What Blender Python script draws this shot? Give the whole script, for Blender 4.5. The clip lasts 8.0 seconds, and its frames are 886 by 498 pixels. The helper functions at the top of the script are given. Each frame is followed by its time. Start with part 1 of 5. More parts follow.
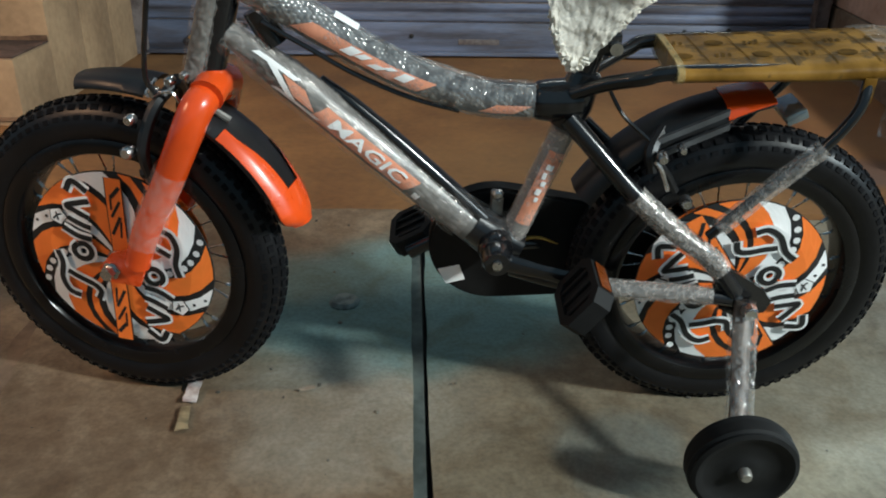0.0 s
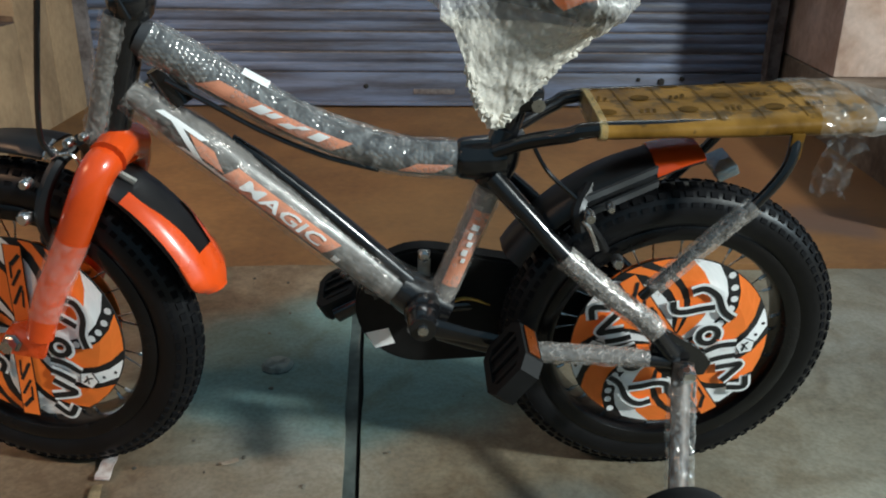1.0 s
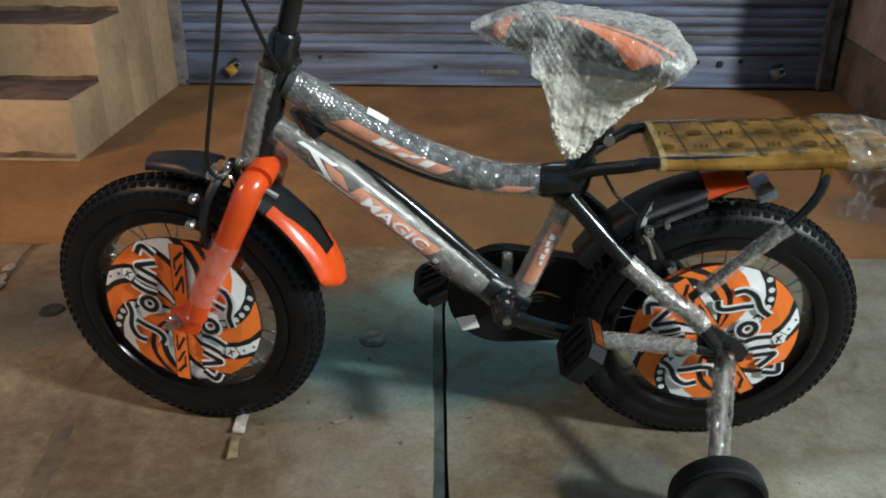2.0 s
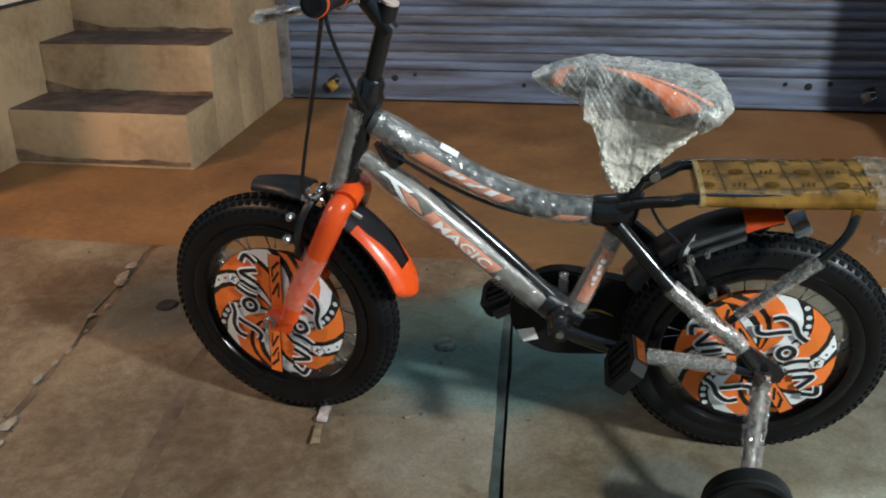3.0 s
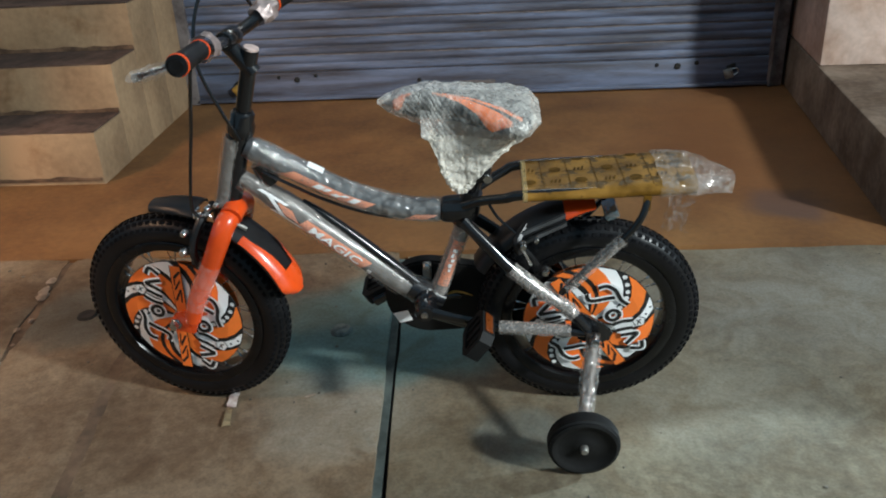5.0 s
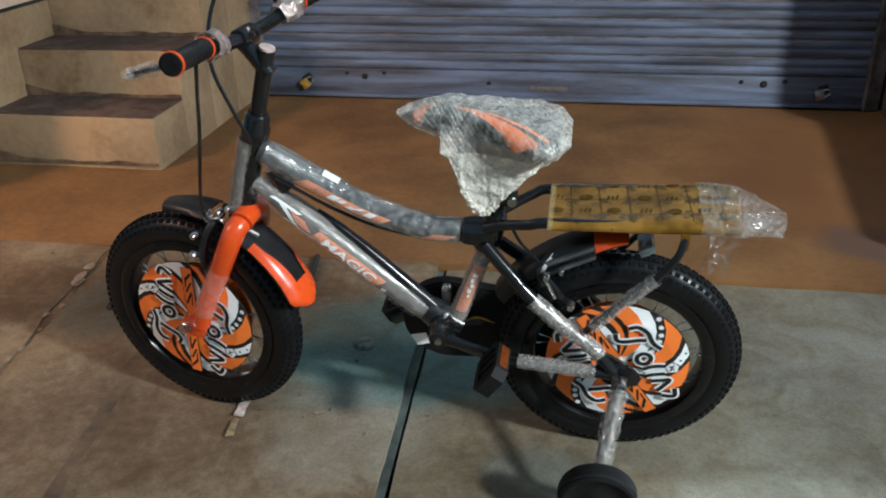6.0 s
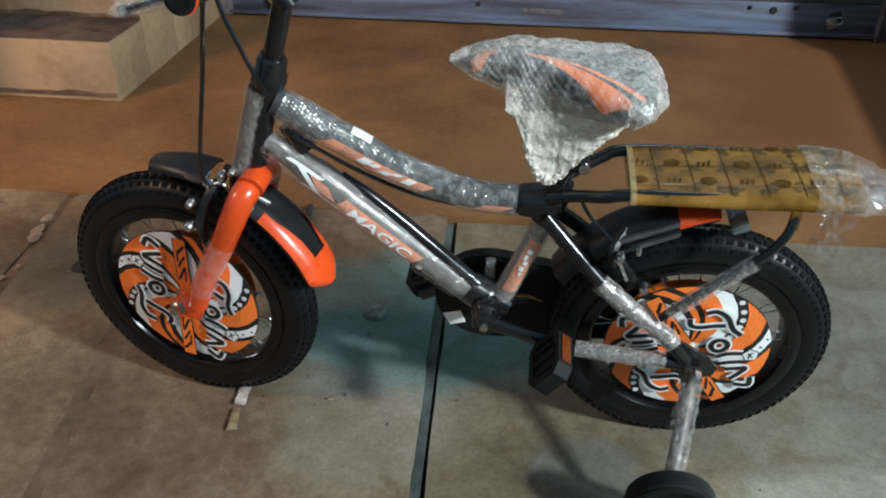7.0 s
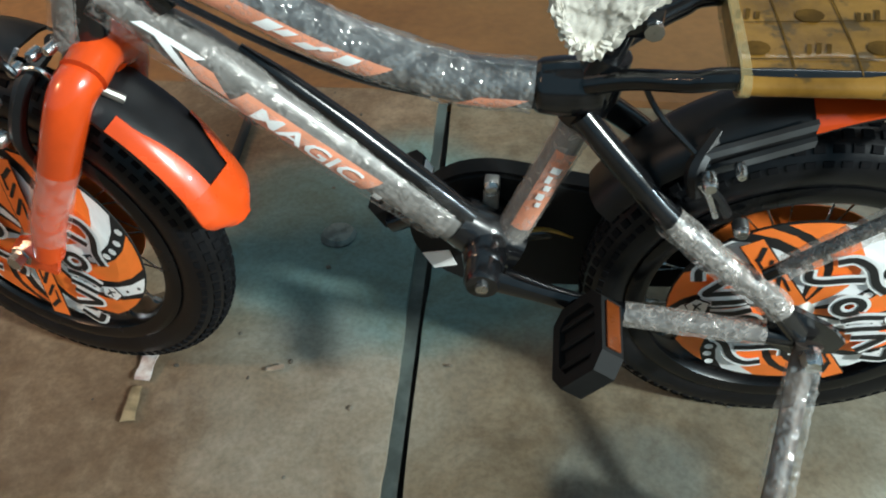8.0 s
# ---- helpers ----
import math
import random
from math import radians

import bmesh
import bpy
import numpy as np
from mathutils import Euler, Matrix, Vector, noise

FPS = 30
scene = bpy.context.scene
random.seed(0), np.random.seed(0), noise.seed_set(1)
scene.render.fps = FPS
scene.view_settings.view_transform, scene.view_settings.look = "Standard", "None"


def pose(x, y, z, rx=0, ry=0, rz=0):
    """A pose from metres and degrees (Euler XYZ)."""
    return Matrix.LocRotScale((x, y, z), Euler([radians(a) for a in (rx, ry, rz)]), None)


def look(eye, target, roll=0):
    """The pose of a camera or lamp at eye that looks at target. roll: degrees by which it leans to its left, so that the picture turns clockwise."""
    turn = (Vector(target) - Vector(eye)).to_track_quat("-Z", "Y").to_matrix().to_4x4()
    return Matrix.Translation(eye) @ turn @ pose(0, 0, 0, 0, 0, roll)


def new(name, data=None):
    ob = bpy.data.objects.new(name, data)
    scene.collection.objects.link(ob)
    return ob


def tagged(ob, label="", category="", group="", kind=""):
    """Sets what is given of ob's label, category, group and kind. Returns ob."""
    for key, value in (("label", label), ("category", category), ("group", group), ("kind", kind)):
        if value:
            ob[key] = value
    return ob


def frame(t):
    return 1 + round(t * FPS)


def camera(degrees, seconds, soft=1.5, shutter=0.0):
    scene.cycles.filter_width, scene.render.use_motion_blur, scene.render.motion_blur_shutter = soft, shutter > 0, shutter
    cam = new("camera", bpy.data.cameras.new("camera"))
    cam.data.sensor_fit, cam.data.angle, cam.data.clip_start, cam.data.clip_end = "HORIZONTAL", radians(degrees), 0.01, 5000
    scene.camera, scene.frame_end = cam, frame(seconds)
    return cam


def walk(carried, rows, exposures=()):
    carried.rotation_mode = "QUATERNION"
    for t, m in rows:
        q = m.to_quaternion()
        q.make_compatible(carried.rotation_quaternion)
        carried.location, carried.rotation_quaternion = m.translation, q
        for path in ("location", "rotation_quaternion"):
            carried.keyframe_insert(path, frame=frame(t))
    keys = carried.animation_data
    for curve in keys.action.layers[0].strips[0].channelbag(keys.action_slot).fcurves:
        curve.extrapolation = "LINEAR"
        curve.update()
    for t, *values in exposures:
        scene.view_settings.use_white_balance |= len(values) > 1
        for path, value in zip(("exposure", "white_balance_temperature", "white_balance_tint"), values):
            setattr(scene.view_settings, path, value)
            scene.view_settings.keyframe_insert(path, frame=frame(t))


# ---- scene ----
cam = camera(56.0, 8.0, soft=1.95)
PATH = [
    (0, (0.007, -1.055, 0.673), (0.026, 0.307, 0.046), 0.81),
    (0.5, (0.041, -1.015, 0.633), (0.134, 0.373, 0.074), 1.05),
    (1, (0.069, -1.002, 0.675), (0.135, 0.390, 0.122), 0.72),
    (1.5, (0.026, -1.140, 0.770), (0.044, 0.229, 0.156), 0.18),
    (2, (0.016, -1.166, 0.815), (-0.010, 0.197, 0.187), 0.25),
    (2.2, (0.044, -1.176, 0.838), (-0.039, 0.185, 0.214), -0.40),
    (3.3, (0.078, -1.334, 0.914), (-0.123, 0.019, 0.298), -0.47),
    (3.5, (0.085, -1.353, 0.926), (-0.081, 0.011, 0.325), -0.04),
    (4, (0.044, -1.427, 0.968), (0.042, -0.050, 0.375), -0.08),
    (4.5, (0.082, -1.580, 1.017), (0.109, -0.211, 0.404), -2.24),
    (4.7, (0.132, -1.540, 1.024), (0.122, -0.181, 0.388), -2.55),
    (5.8, (0.346, -1.392, 1.014), (0.114, -0.069, 0.345), -2.42),
    (6, (0.316, -1.354, 1.013), (0.085, -0.025, 0.357), -1.31),
    (6.5, (0.194, -1.231, 1.023), (0.030, 0.084, 0.320), -0.98),
    (7, (0.128, -1.132, 0.983), (-0.001, 0.138, 0.196), 0.67),
    (7.5, (0.141, -0.977, 0.945), (0.019, 0.213, 0.040), -0.60),
    (8, (0.122, -0.698, 0.782), (-0.014, 0.419, -0.210), -1.14),
]
walk(cam, [(t, look(eye, target, roll)) for t, eye, target, roll in PATH],
     [(0.0, 0.07, 5900, 0), (3.5, 0.03, 5870, 1), (6.0, 0.08, 5750, 2), (7.0, 0.15, 5620, 0), (7.5, 0.22, 5560, 0), (8.0, 0.41, 5850, -3)])

# ---- light: night street, a warm lamp behind the camera to the right, an orange one to the left, cool night glow ----
world = bpy.data.worlds.new("night")
scene.world = world
world.use_nodes = True
bg = world.node_tree.nodes["Background"]
bg.inputs["Color"].default_value = (0.50, 0.74, 0.92, 1)
bg.inputs["Strength"].default_value = 0.255


def lamp(name, place, target, colour, power, size, spread=180):
    data = bpy.data.lights.new(name, "AREA")
    data.shape, data.size, data.color, data.energy = "DISK", size, colour, power
    data.spread = radians(spread)
    ob = new(name, data)
    ob.matrix_world = look(place, target)
    return ob


lamp("street_lamp_light", (4.6, -2.75, 3.1), (0.0, 0.6, 0.3), (1.0, 0.97, 0.91), 384, 0.5)
lamp("left_lamp_light", (-3.0, -1.5, 2.7), (-1.7, 0.5, 0.0), (1.0, 0.54, 0.30), 16, 0.6, 62)
# unseen light added above the apron for glints along the tubes' tops
glint_light = lamp("added_glint_light", (0.7, 1.8, 2.7), (0.4, 0.0, 0.3), (1.0, 0.97, 0.92), 7, 1.5)
glint_light.data.shape, glint_light.data.size_y = "RECTANGLE", 0.12
lamp("cool_lamp_light", (4.2, -1.5, 1.7), (0.5, -0.1, 0.1), (0.80, 0.93, 1.0), 1.5, 0.12, 40)
# unseen spot added to throw the cool bright patch on the right slab
beam = bpy.data.lights.new("slab_patch_light", "SPOT")
beam.color, beam.energy, beam.spot_size, beam.spot_blend, beam.shadow_soft_size = (0.80, 0.94, 1.0), 760, radians(6.6), 0.35, 0.03
new("slab_patch_light", beam).matrix_world = look((3.6, 0.50, 1.3), (0.70, -0.27, 0.0))


# ---- materials ----
def mat(name, colour, rough=0.5, metal=0.0, vary=0.15, scale=8.0, fine=60.0, bump=0.1, second=None, spec=0.5, coat=0.0, wear=0.5):
    """A surface with variation at two scales: colour patches, fine grain and relief."""
    m = bpy.data.materials.new(name)
    m.use_nodes = True
    nt = m.node_tree
    b = nt.nodes["Principled BSDF"]
    b.inputs["Metallic"].default_value = metal
    b.inputs["Specular IOR Level"].default_value = spec
    b.inputs["Coat Weight"].default_value = coat
    co = nt.nodes.new("ShaderNodeTexCoord")
    big = nt.nodes.new("ShaderNodeTexNoise")
    big.inputs["Scale"].default_value, big.inputs["Detail"].default_value = scale, 5
    small = nt.nodes.new("ShaderNodeTexNoise")
    small.inputs["Scale"].default_value, small.inputs["Detail"].default_value = fine, 4
    for n in (big, small):
        nt.links.new(co.outputs["Object"], n.inputs["Vector"])
    add = nt.nodes.new("ShaderNodeMath")
    add.operation = "MULTIPLY_ADD"
    nt.links.new(small.outputs["Fac"], add.inputs[0])
    add.inputs[1].default_value = 0.35
    nt.links.new(big.outputs["Fac"], add.inputs[2])
    ramp = nt.nodes.new("ShaderNodeValToRGB")
    ramp.color_ramp.elements[0].position, ramp.color_ramp.elements[1].position = 0.67 - 0.3 * wear, 0.67 + 0.3 * wear
    lo = [c * (1 - vary) for c in colour]
    hi = list(second) if second else [min(1, c * (1 + vary)) for c in colour]
    ramp.color_ramp.elements[0].color, ramp.color_ramp.elements[1].color = (*lo, 1), (*hi, 1)
    nt.links.new(add.outputs[0], ramp.inputs["Fac"])
    nt.links.new(ramp.outputs["Color"], b.inputs["Base Color"])
    rr = nt.nodes.new("ShaderNodeMapRange")
    rr.inputs["To Min"].default_value, rr.inputs["To Max"].default_value = max(0.03, rough - 0.12), min(1, rough + 0.12)
    nt.links.new(add.outputs[0], rr.inputs["Value"])
    nt.links.new(rr.outputs["Result"], b.inputs["Roughness"])
    if bump:
        bn = nt.nodes.new("ShaderNodeBump")
        bn.inputs["Strength"].default_value, bn.inputs["Distance"].default_value = bump, 0.004
        nt.links.new(small.outputs["Fac"], bn.inputs["Height"])
        nt.links.new(bn.outputs["Normal"], b.inputs["Normal"])
    return m


def film(name, colour, cover, scale, rough=0.12, bump=0.9, dist=0.004, cells=True, spread=0.25, shine=0.7):
    """Creased clear wrapping: partly see-through, glossy, with small bubbles (cells) or sharp folds."""
    m = bpy.data.materials.new(name)
    m.use_nodes = True
    nt = m.node_tree
    b = nt.nodes["Principled BSDF"]
    b.inputs["Base Color"].default_value = (*colour, 1)
    b.inputs["Roughness"].default_value = rough
    b.inputs["Metallic"].default_value = shine
    co = nt.nodes.new("ShaderNodeTexCoord")
    vor = nt.nodes.new("ShaderNodeTexVoronoi")
    vor.feature = "SMOOTH_F1"
    vor.inputs["Scale"].default_value, vor.inputs["Randomness"].default_value = scale, 0.45
    noi = nt.nodes.new("ShaderNodeTexNoise")
    noi.inputs["Scale"].default_value, noi.inputs["Detail"].default_value, noi.inputs["Distortion"].default_value = scale * (0.35 if cells else 0.5), 5, 1.5
    fold = nt.nodes.new("ShaderNodeTexNoise")
    fold.noise_type = "RIDGED_MULTIFRACTAL"
    fold.inputs["Scale"].default_value, fold.inputs["Detail"].default_value, fold.inputs["Distortion"].default_value = scale * (0.2 if cells else 0.4), 3, 0.8
    for n in (vor, noi, fold):
        nt.links.new(co.outputs["Object"], n.inputs["Vector"])
    mix = nt.nodes.new("ShaderNodeMath")
    mix.operation = "MULTIPLY_ADD"
    nt.links.new(vor.outputs["Distance"] if cells else fold.outputs["Fac"], mix.inputs[0])
    mix.inputs[1].default_value = -0.8 if cells else 0.25
    nt.links.new(noi.outputs["Fac"], mix.inputs[2])
    bn = nt.nodes.new("ShaderNodeBump")
    bn.inputs["Strength"].default_value, bn.inputs["Distance"].default_value = bump, dist
    nt.links.new(mix.outputs[0], bn.inputs["Height"])
    nt.links.new(bn.outputs["Normal"], b.inputs["Normal"])
    see = nt.nodes.new("ShaderNodeMapRange")
    see.inputs["From Min"].default_value, see.inputs["From Max"].default_value = 0.35, 0.7
    see.inputs["To Min"].default_value, see.inputs["To Max"].default_value = max(0.0, cover - spread), min(1.0, cover + spread)
    nt.links.new(noi.outputs["Fac"], see.inputs["Value"])
    crease = nt.nodes.new("ShaderNodeMapRange")
    crease.inputs["From Min"].default_value, crease.inputs["From Max"].default_value = 0.75, 1.25
    crease.inputs["To Min"].default_value, crease.inputs["To Max"].default_value = 0.0, 0.0 if cells else 0.45
    nt.links.new(fold.outputs["Fac"], crease.inputs["Value"])
    cover_sum = nt.nodes.new("ShaderNodeMath")
    cover_sum.use_clamp = True
    nt.links.new(see.outputs["Result"], cover_sum.inputs[0])
    nt.links.new(crease.outputs["Result"], cover_sum.inputs[1])
    nt.links.new(cover_sum.outputs[0], b.inputs["Alpha"])
    return m


def toned(m, tones):
    """Lays ragged-edged tones, dirt and painted shade alike, over a material's colour: centre, half sizes, softness,
    strength and colour of each.
    """
    nt = m.node_tree
    b = nt.nodes["Principled BSDF"]
    base = b.inputs["Base Color"].links[0].from_socket
    co = nt.nodes.new("ShaderNodeTexCoord")
    warp = nt.nodes.new("ShaderNodeTexNoise")
    warp.inputs["Scale"].default_value, warp.inputs["Detail"].default_value = 5.0, 6
    nt.links.new(co.outputs["Object"], warp.inputs["Vector"])
    bent = nt.nodes.new("ShaderNodeVectorMath")
    bent.operation = "MULTIPLY_ADD"
    nt.links.new(warp.outputs["Color"], bent.inputs[0])
    bent.inputs[1].default_value = (0.22, 0.22, 0.0)
    nt.links.new(co.outputs["Object"], bent.inputs[2])
    last = base
    for centre, size, soft, strong, colour in tones:
        far = nt.nodes.new("ShaderNodeVectorMath")
        far.operation = "SUBTRACT"
        nt.links.new(bent.outputs[0], far.inputs[0])
        far.inputs[1].default_value = centre
        scl = nt.nodes.new("ShaderNodeVectorMath")
        scl.operation = "DIVIDE"
        nt.links.new(far.outputs[0], scl.inputs[0])
        scl.inputs[1].default_value = size
        length = nt.nodes.new("ShaderNodeVectorMath")
        length.operation = "LENGTH"
        nt.links.new(scl.outputs[0], length.inputs[0])
        mask = nt.nodes.new("ShaderNodeMapRange")
        mask.interpolation_type = "SMOOTHSTEP"
        mask.inputs["From Min"].default_value, mask.inputs["From Max"].default_value = 1.0 - soft, 1.0 + soft * 0.5
        mask.inputs["To Min"].default_value, mask.inputs["To Max"].default_value = strong, 0.0
        nt.links.new(length.outputs["Value"], mask.inputs["Value"])
        mix = nt.nodes.new("ShaderNodeMix")
        mix.data_type = "RGBA"
        nt.links.new(mask.outputs["Result"], mix.inputs["Factor"])
        nt.links.new(last, mix.inputs[6])
        mix.inputs[7].default_value = (*colour, 1)
        last = mix.outputs[2]
    nt.links.new(last, b.inputs["Base Color"])
    return last


def pavement_material(name, low, high):
    """Dusty brown-grey concrete with the bicycle's teal shadow painted in, and other ragged patches."""
    m = mat(name, low, 0.8, vary=0.30, scale=2.6, fine=42, bump=0.5, second=high, wear=0.5)
    nt = m.node_tree
    b = nt.nodes["Principled BSDF"]
    # the first is the bicycle's cool teal shadow, painted into the colour
    last = toned(m, (((0.06, 0.34, 0.11), (0.33, 0.23, 5), 0.35, 0.85, (0.115, 0.205, 0.208)), ((0.00, 0.04, 0.11), (0.20, 0.15, 5), 0.5, 0.6, (0.25, 0.255, 0.225)), ((-0.695, 0.413, 0.11), (0.12, 0.085, 5), 0.5, 0.5, (0.075, 0.060, 0.045)),
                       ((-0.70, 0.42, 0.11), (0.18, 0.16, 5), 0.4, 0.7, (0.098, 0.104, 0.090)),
                       # pale grey areas to the right, a blue-grey spot by the stabiliser wheel
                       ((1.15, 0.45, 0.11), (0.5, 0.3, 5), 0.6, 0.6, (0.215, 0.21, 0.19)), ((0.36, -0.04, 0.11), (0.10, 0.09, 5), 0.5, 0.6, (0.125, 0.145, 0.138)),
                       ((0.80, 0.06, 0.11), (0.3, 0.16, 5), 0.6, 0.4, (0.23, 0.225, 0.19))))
    co = nt.nodes.new("ShaderNodeTexCoord")
    # fine specks
    speck = nt.nodes.new("ShaderNodeTexNoise")
    speck.inputs["Scale"].default_value, speck.inputs["Detail"].default_value = 150, 4
    nt.links.new(co.outputs["Object"], speck.inputs["Vector"])
    ramp = nt.nodes.new("ShaderNodeValToRGB")
    ramp.color_ramp.elements[0].position, ramp.color_ramp.elements[1].position = 0.36, 0.60
    ramp.color_ramp.elements[0].color, ramp.color_ramp.elements[1].color = (0.87, 0.86, 0.85, 1), (1.06, 1.06, 1.06, 1)
    nt.links.new(speck.outputs["Fac"], ramp.inputs["Fac"])
    mul = nt.nodes.new("ShaderNodeMix")
    mul.data_type, mul.blend_type = "RGBA", "MULTIPLY"
    mul.inputs["Factor"].default_value = 1.0
    nt.links.new(last, mul.inputs[6])
    nt.links.new(ramp.outputs["Color"], mul.inputs[7])
    # trodden dirt in irregular middle-sized patches, brown into the grey
    dirt = nt.nodes.new("ShaderNodeTexNoise")
    dirt.inputs["Scale"].default_value, dirt.inputs["Detail"].default_value = 7.5, 9
    dirt.inputs["Roughness"].default_value, dirt.inputs["Distortion"].default_value = 0.68, 0.9
    nt.links.new(co.outputs["Object"], dirt.inputs["Vector"])
    tone = nt.nodes.new("ShaderNodeValToRGB")
    tone.color_ramp.elements[0].position, tone.color_ramp.elements[1].position = 0.38, 0.62
    tone.color_ramp.elements[0].color, tone.color_ramp.elements[1].color = (0.78, 0.70, 0.60, 1), (1.08, 1.08, 1.06, 1)
    nt.links.new(dirt.outputs["Fac"], tone.inputs["Fac"])
    worn = nt.nodes.new("ShaderNodeMix")
    worn.data_type, worn.blend_type = "RGBA", "MULTIPLY"
    worn.inputs["Factor"].default_value = 1.0
    nt.links.new(mul.outputs[2], worn.inputs[6])
    nt.links.new(tone.outputs["Color"], worn.inputs[7])
    nt.links.new(worn.outputs[2], b.inputs["Base Color"])
    return m


def weathered(m, scale, dark, light=1.06, low=0.36, high=0.62):
    """Lays an irregular worn and dirty tone over a material's colour."""
    nt = m.node_tree
    b = nt.nodes["Principled BSDF"]
    base = b.inputs["Base Color"].links[0].from_socket
    co = nt.nodes.new("ShaderNodeTexCoord")
    dirt = nt.nodes.new("ShaderNodeTexNoise")
    dirt.inputs["Scale"].default_value, dirt.inputs["Detail"].default_value = scale, 9
    dirt.inputs["Roughness"].default_value, dirt.inputs["Distortion"].default_value = 0.66, 0.25
    nt.links.new(co.outputs["Object"], dirt.inputs["Vector"])
    tone = nt.nodes.new("ShaderNodeValToRGB")
    tone.color_ramp.elements[0].position, tone.color_ramp.elements[1].position = low, high
    tone.color_ramp.elements[0].color, tone.color_ramp.elements[1].color = (*dark, 1), (light, light, light, 1)
    nt.links.new(dirt.outputs["Fac"], tone.inputs["Fac"])
    worn = nt.nodes.new("ShaderNodeMix")
    worn.data_type, worn.blend_type = "RGBA", "MULTIPLY"
    worn.inputs["Factor"].default_value = 1.0
    nt.links.new(base, worn.inputs[6])
    nt.links.new(tone.outputs["Color"], worn.inputs[7])
    nt.links.new(worn.outputs[2], b.inputs["Base Color"])
    return m


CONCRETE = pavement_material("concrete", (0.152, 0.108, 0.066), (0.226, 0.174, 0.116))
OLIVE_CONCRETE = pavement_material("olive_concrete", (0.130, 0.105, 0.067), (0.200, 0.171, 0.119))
PLATFORM = weathered(mat("platform_concrete", (0.185, 0.128, 0.090), 0.85, vary=0.3, scale=3, fine=45, bump=0.3, second=(0.280, 0.208, 0.152)), 6, (0.75, 0.68, 0.6))
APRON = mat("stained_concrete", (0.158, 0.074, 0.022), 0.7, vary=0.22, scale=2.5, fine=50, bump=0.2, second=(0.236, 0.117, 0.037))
PLASTER = mat("plaster", (0.250, 0.162, 0.088), 0.85, vary=0.22, scale=3, fine=40, bump=0.2, second=(0.330, 0.226, 0.128))
TREAD = mat("dirty_tread", (0.058, 0.036, 0.028), 0.85, vary=0.4, scale=6, fine=50, bump=0.3, second=(0.105, 0.066, 0.050))
GRIME = mat("brown_grime", (0.105, 0.060, 0.034), 0.9, vary=0.4, scale=14, fine=60, bump=0.2, second=(0.17, 0.105, 0.062))
PINK = mat("pink_plaster", (0.62, 0.475, 0.40), 0.85, vary=0.15, scale=3, fine=40, bump=0.15)
STEEL_BLUE = mat("blue_painted_steel", (0.094, 0.121, 0.196), 0.5, vary=0.30, scale=5, fine=70, bump=0.08, second=(0.148, 0.178, 0.264))
RUST = mat("rusty_steel", (0.125, 0.100, 0.095), 0.7, vary=0.4, scale=14, fine=80, bump=0.2, second=(0.20, 0.175, 0.17))
DARK = mat("dark_gap", (0.02, 0.018, 0.016), 0.9, vary=0.3, bump=0.2)
BLACK = mat("black_enamel", (0.008, 0.008, 0.009), 0.16, vary=0.3, scale=20, bump=0.02, coat=0.5)
RIM_BLACK = mat("black_rim", (0.004, 0.004, 0.0045), 0.2, vary=0.3, scale=20, bump=0.02, spec=0.4)
RUBBER = mat("tyre_rubber", (0.0065, 0.0065, 0.0075), 0.30, vary=0.3, scale=12, fine=120, bump=0.06, spec=0.32)
TREAD_RUBBER = mat("tread_rubber", (0.0075, 0.0075, 0.0085), 0.75, vary=0.3, scale=12, fine=120, bump=0.10, spec=0.08)
SOFT_BLACK = mat("black_plastic", (0.009, 0.009, 0.010), 0.36, vary=0.3, scale=12, fine=90, bump=0.06)
ORANGE = mat("orange_enamel", (0.74, 0.078, 0.008), 0.22, vary=0.10, scale=10, bump=0.03, coat=0.7)
ORANGE_PRINT = mat("orange_print", (0.95, 0.215, 0.030), 0.45, vary=0.06, scale=14, bump=0.02)
WHITE_PRINT = mat("white_print", (0.92, 0.92, 0.91), 0.45, vary=0.04, scale=14, bump=0.02)
BLACK_PRINT = mat("black_print", (0.012, 0.012, 0.012), 0.5, vary=0.2, scale=14, bump=0.02)
weathered(APRON, 3.0, (0.80, 0.72, 0.64))
# first entry: a shadow cast on the apron, painted in as a dark blob
toned(APRON, (((1.22, 0.98, 0.11), (0.13, 0.14, 5), 0.45, 0.92, (0.048, 0.043, 0.044)), ((1.30, 1.6, 0.11), (0.6, 0.9, 5), 0.7, 0.55, (0.215, 0.080, 0.024)), ((0.35, 1.0, 0.11), (0.5, 0.3, 5), 0.6, 0.35, (0.19, 0.11, 0.04))))
weathered(PLASTER, 4.0, (0.66, 0.53, 0.42), 1.05, 0.26, 0.44)
weathered(PINK, 5.0, (0.72, 0.62, 0.54))
weathered(TREAD, 9.0, (0.5, 0.42, 0.38), 1.3)
weathered(STEEL_BLUE, 5.0, (0.80, 0.60, 0.45), 1.06, 0.36, 0.58)


def streaked(m, stretch):
    """Lays a material's stains in world space, drawn out along the slats, so that no two slats are alike."""
    nt = m.node_tree
    place = nt.nodes.new("ShaderNodeNewGeometry")
    drawn = nt.nodes.new("ShaderNodeVectorMath")
    drawn.operation = "MULTIPLY"
    nt.links.new(place.outputs["Position"], drawn.inputs[0])
    drawn.inputs[1].default_value = stretch
    for link in [k for k in nt.links if k.from_node.type == "TEX_COORD"]:
        nt.links.new(drawn.outputs[0], link.to_socket)


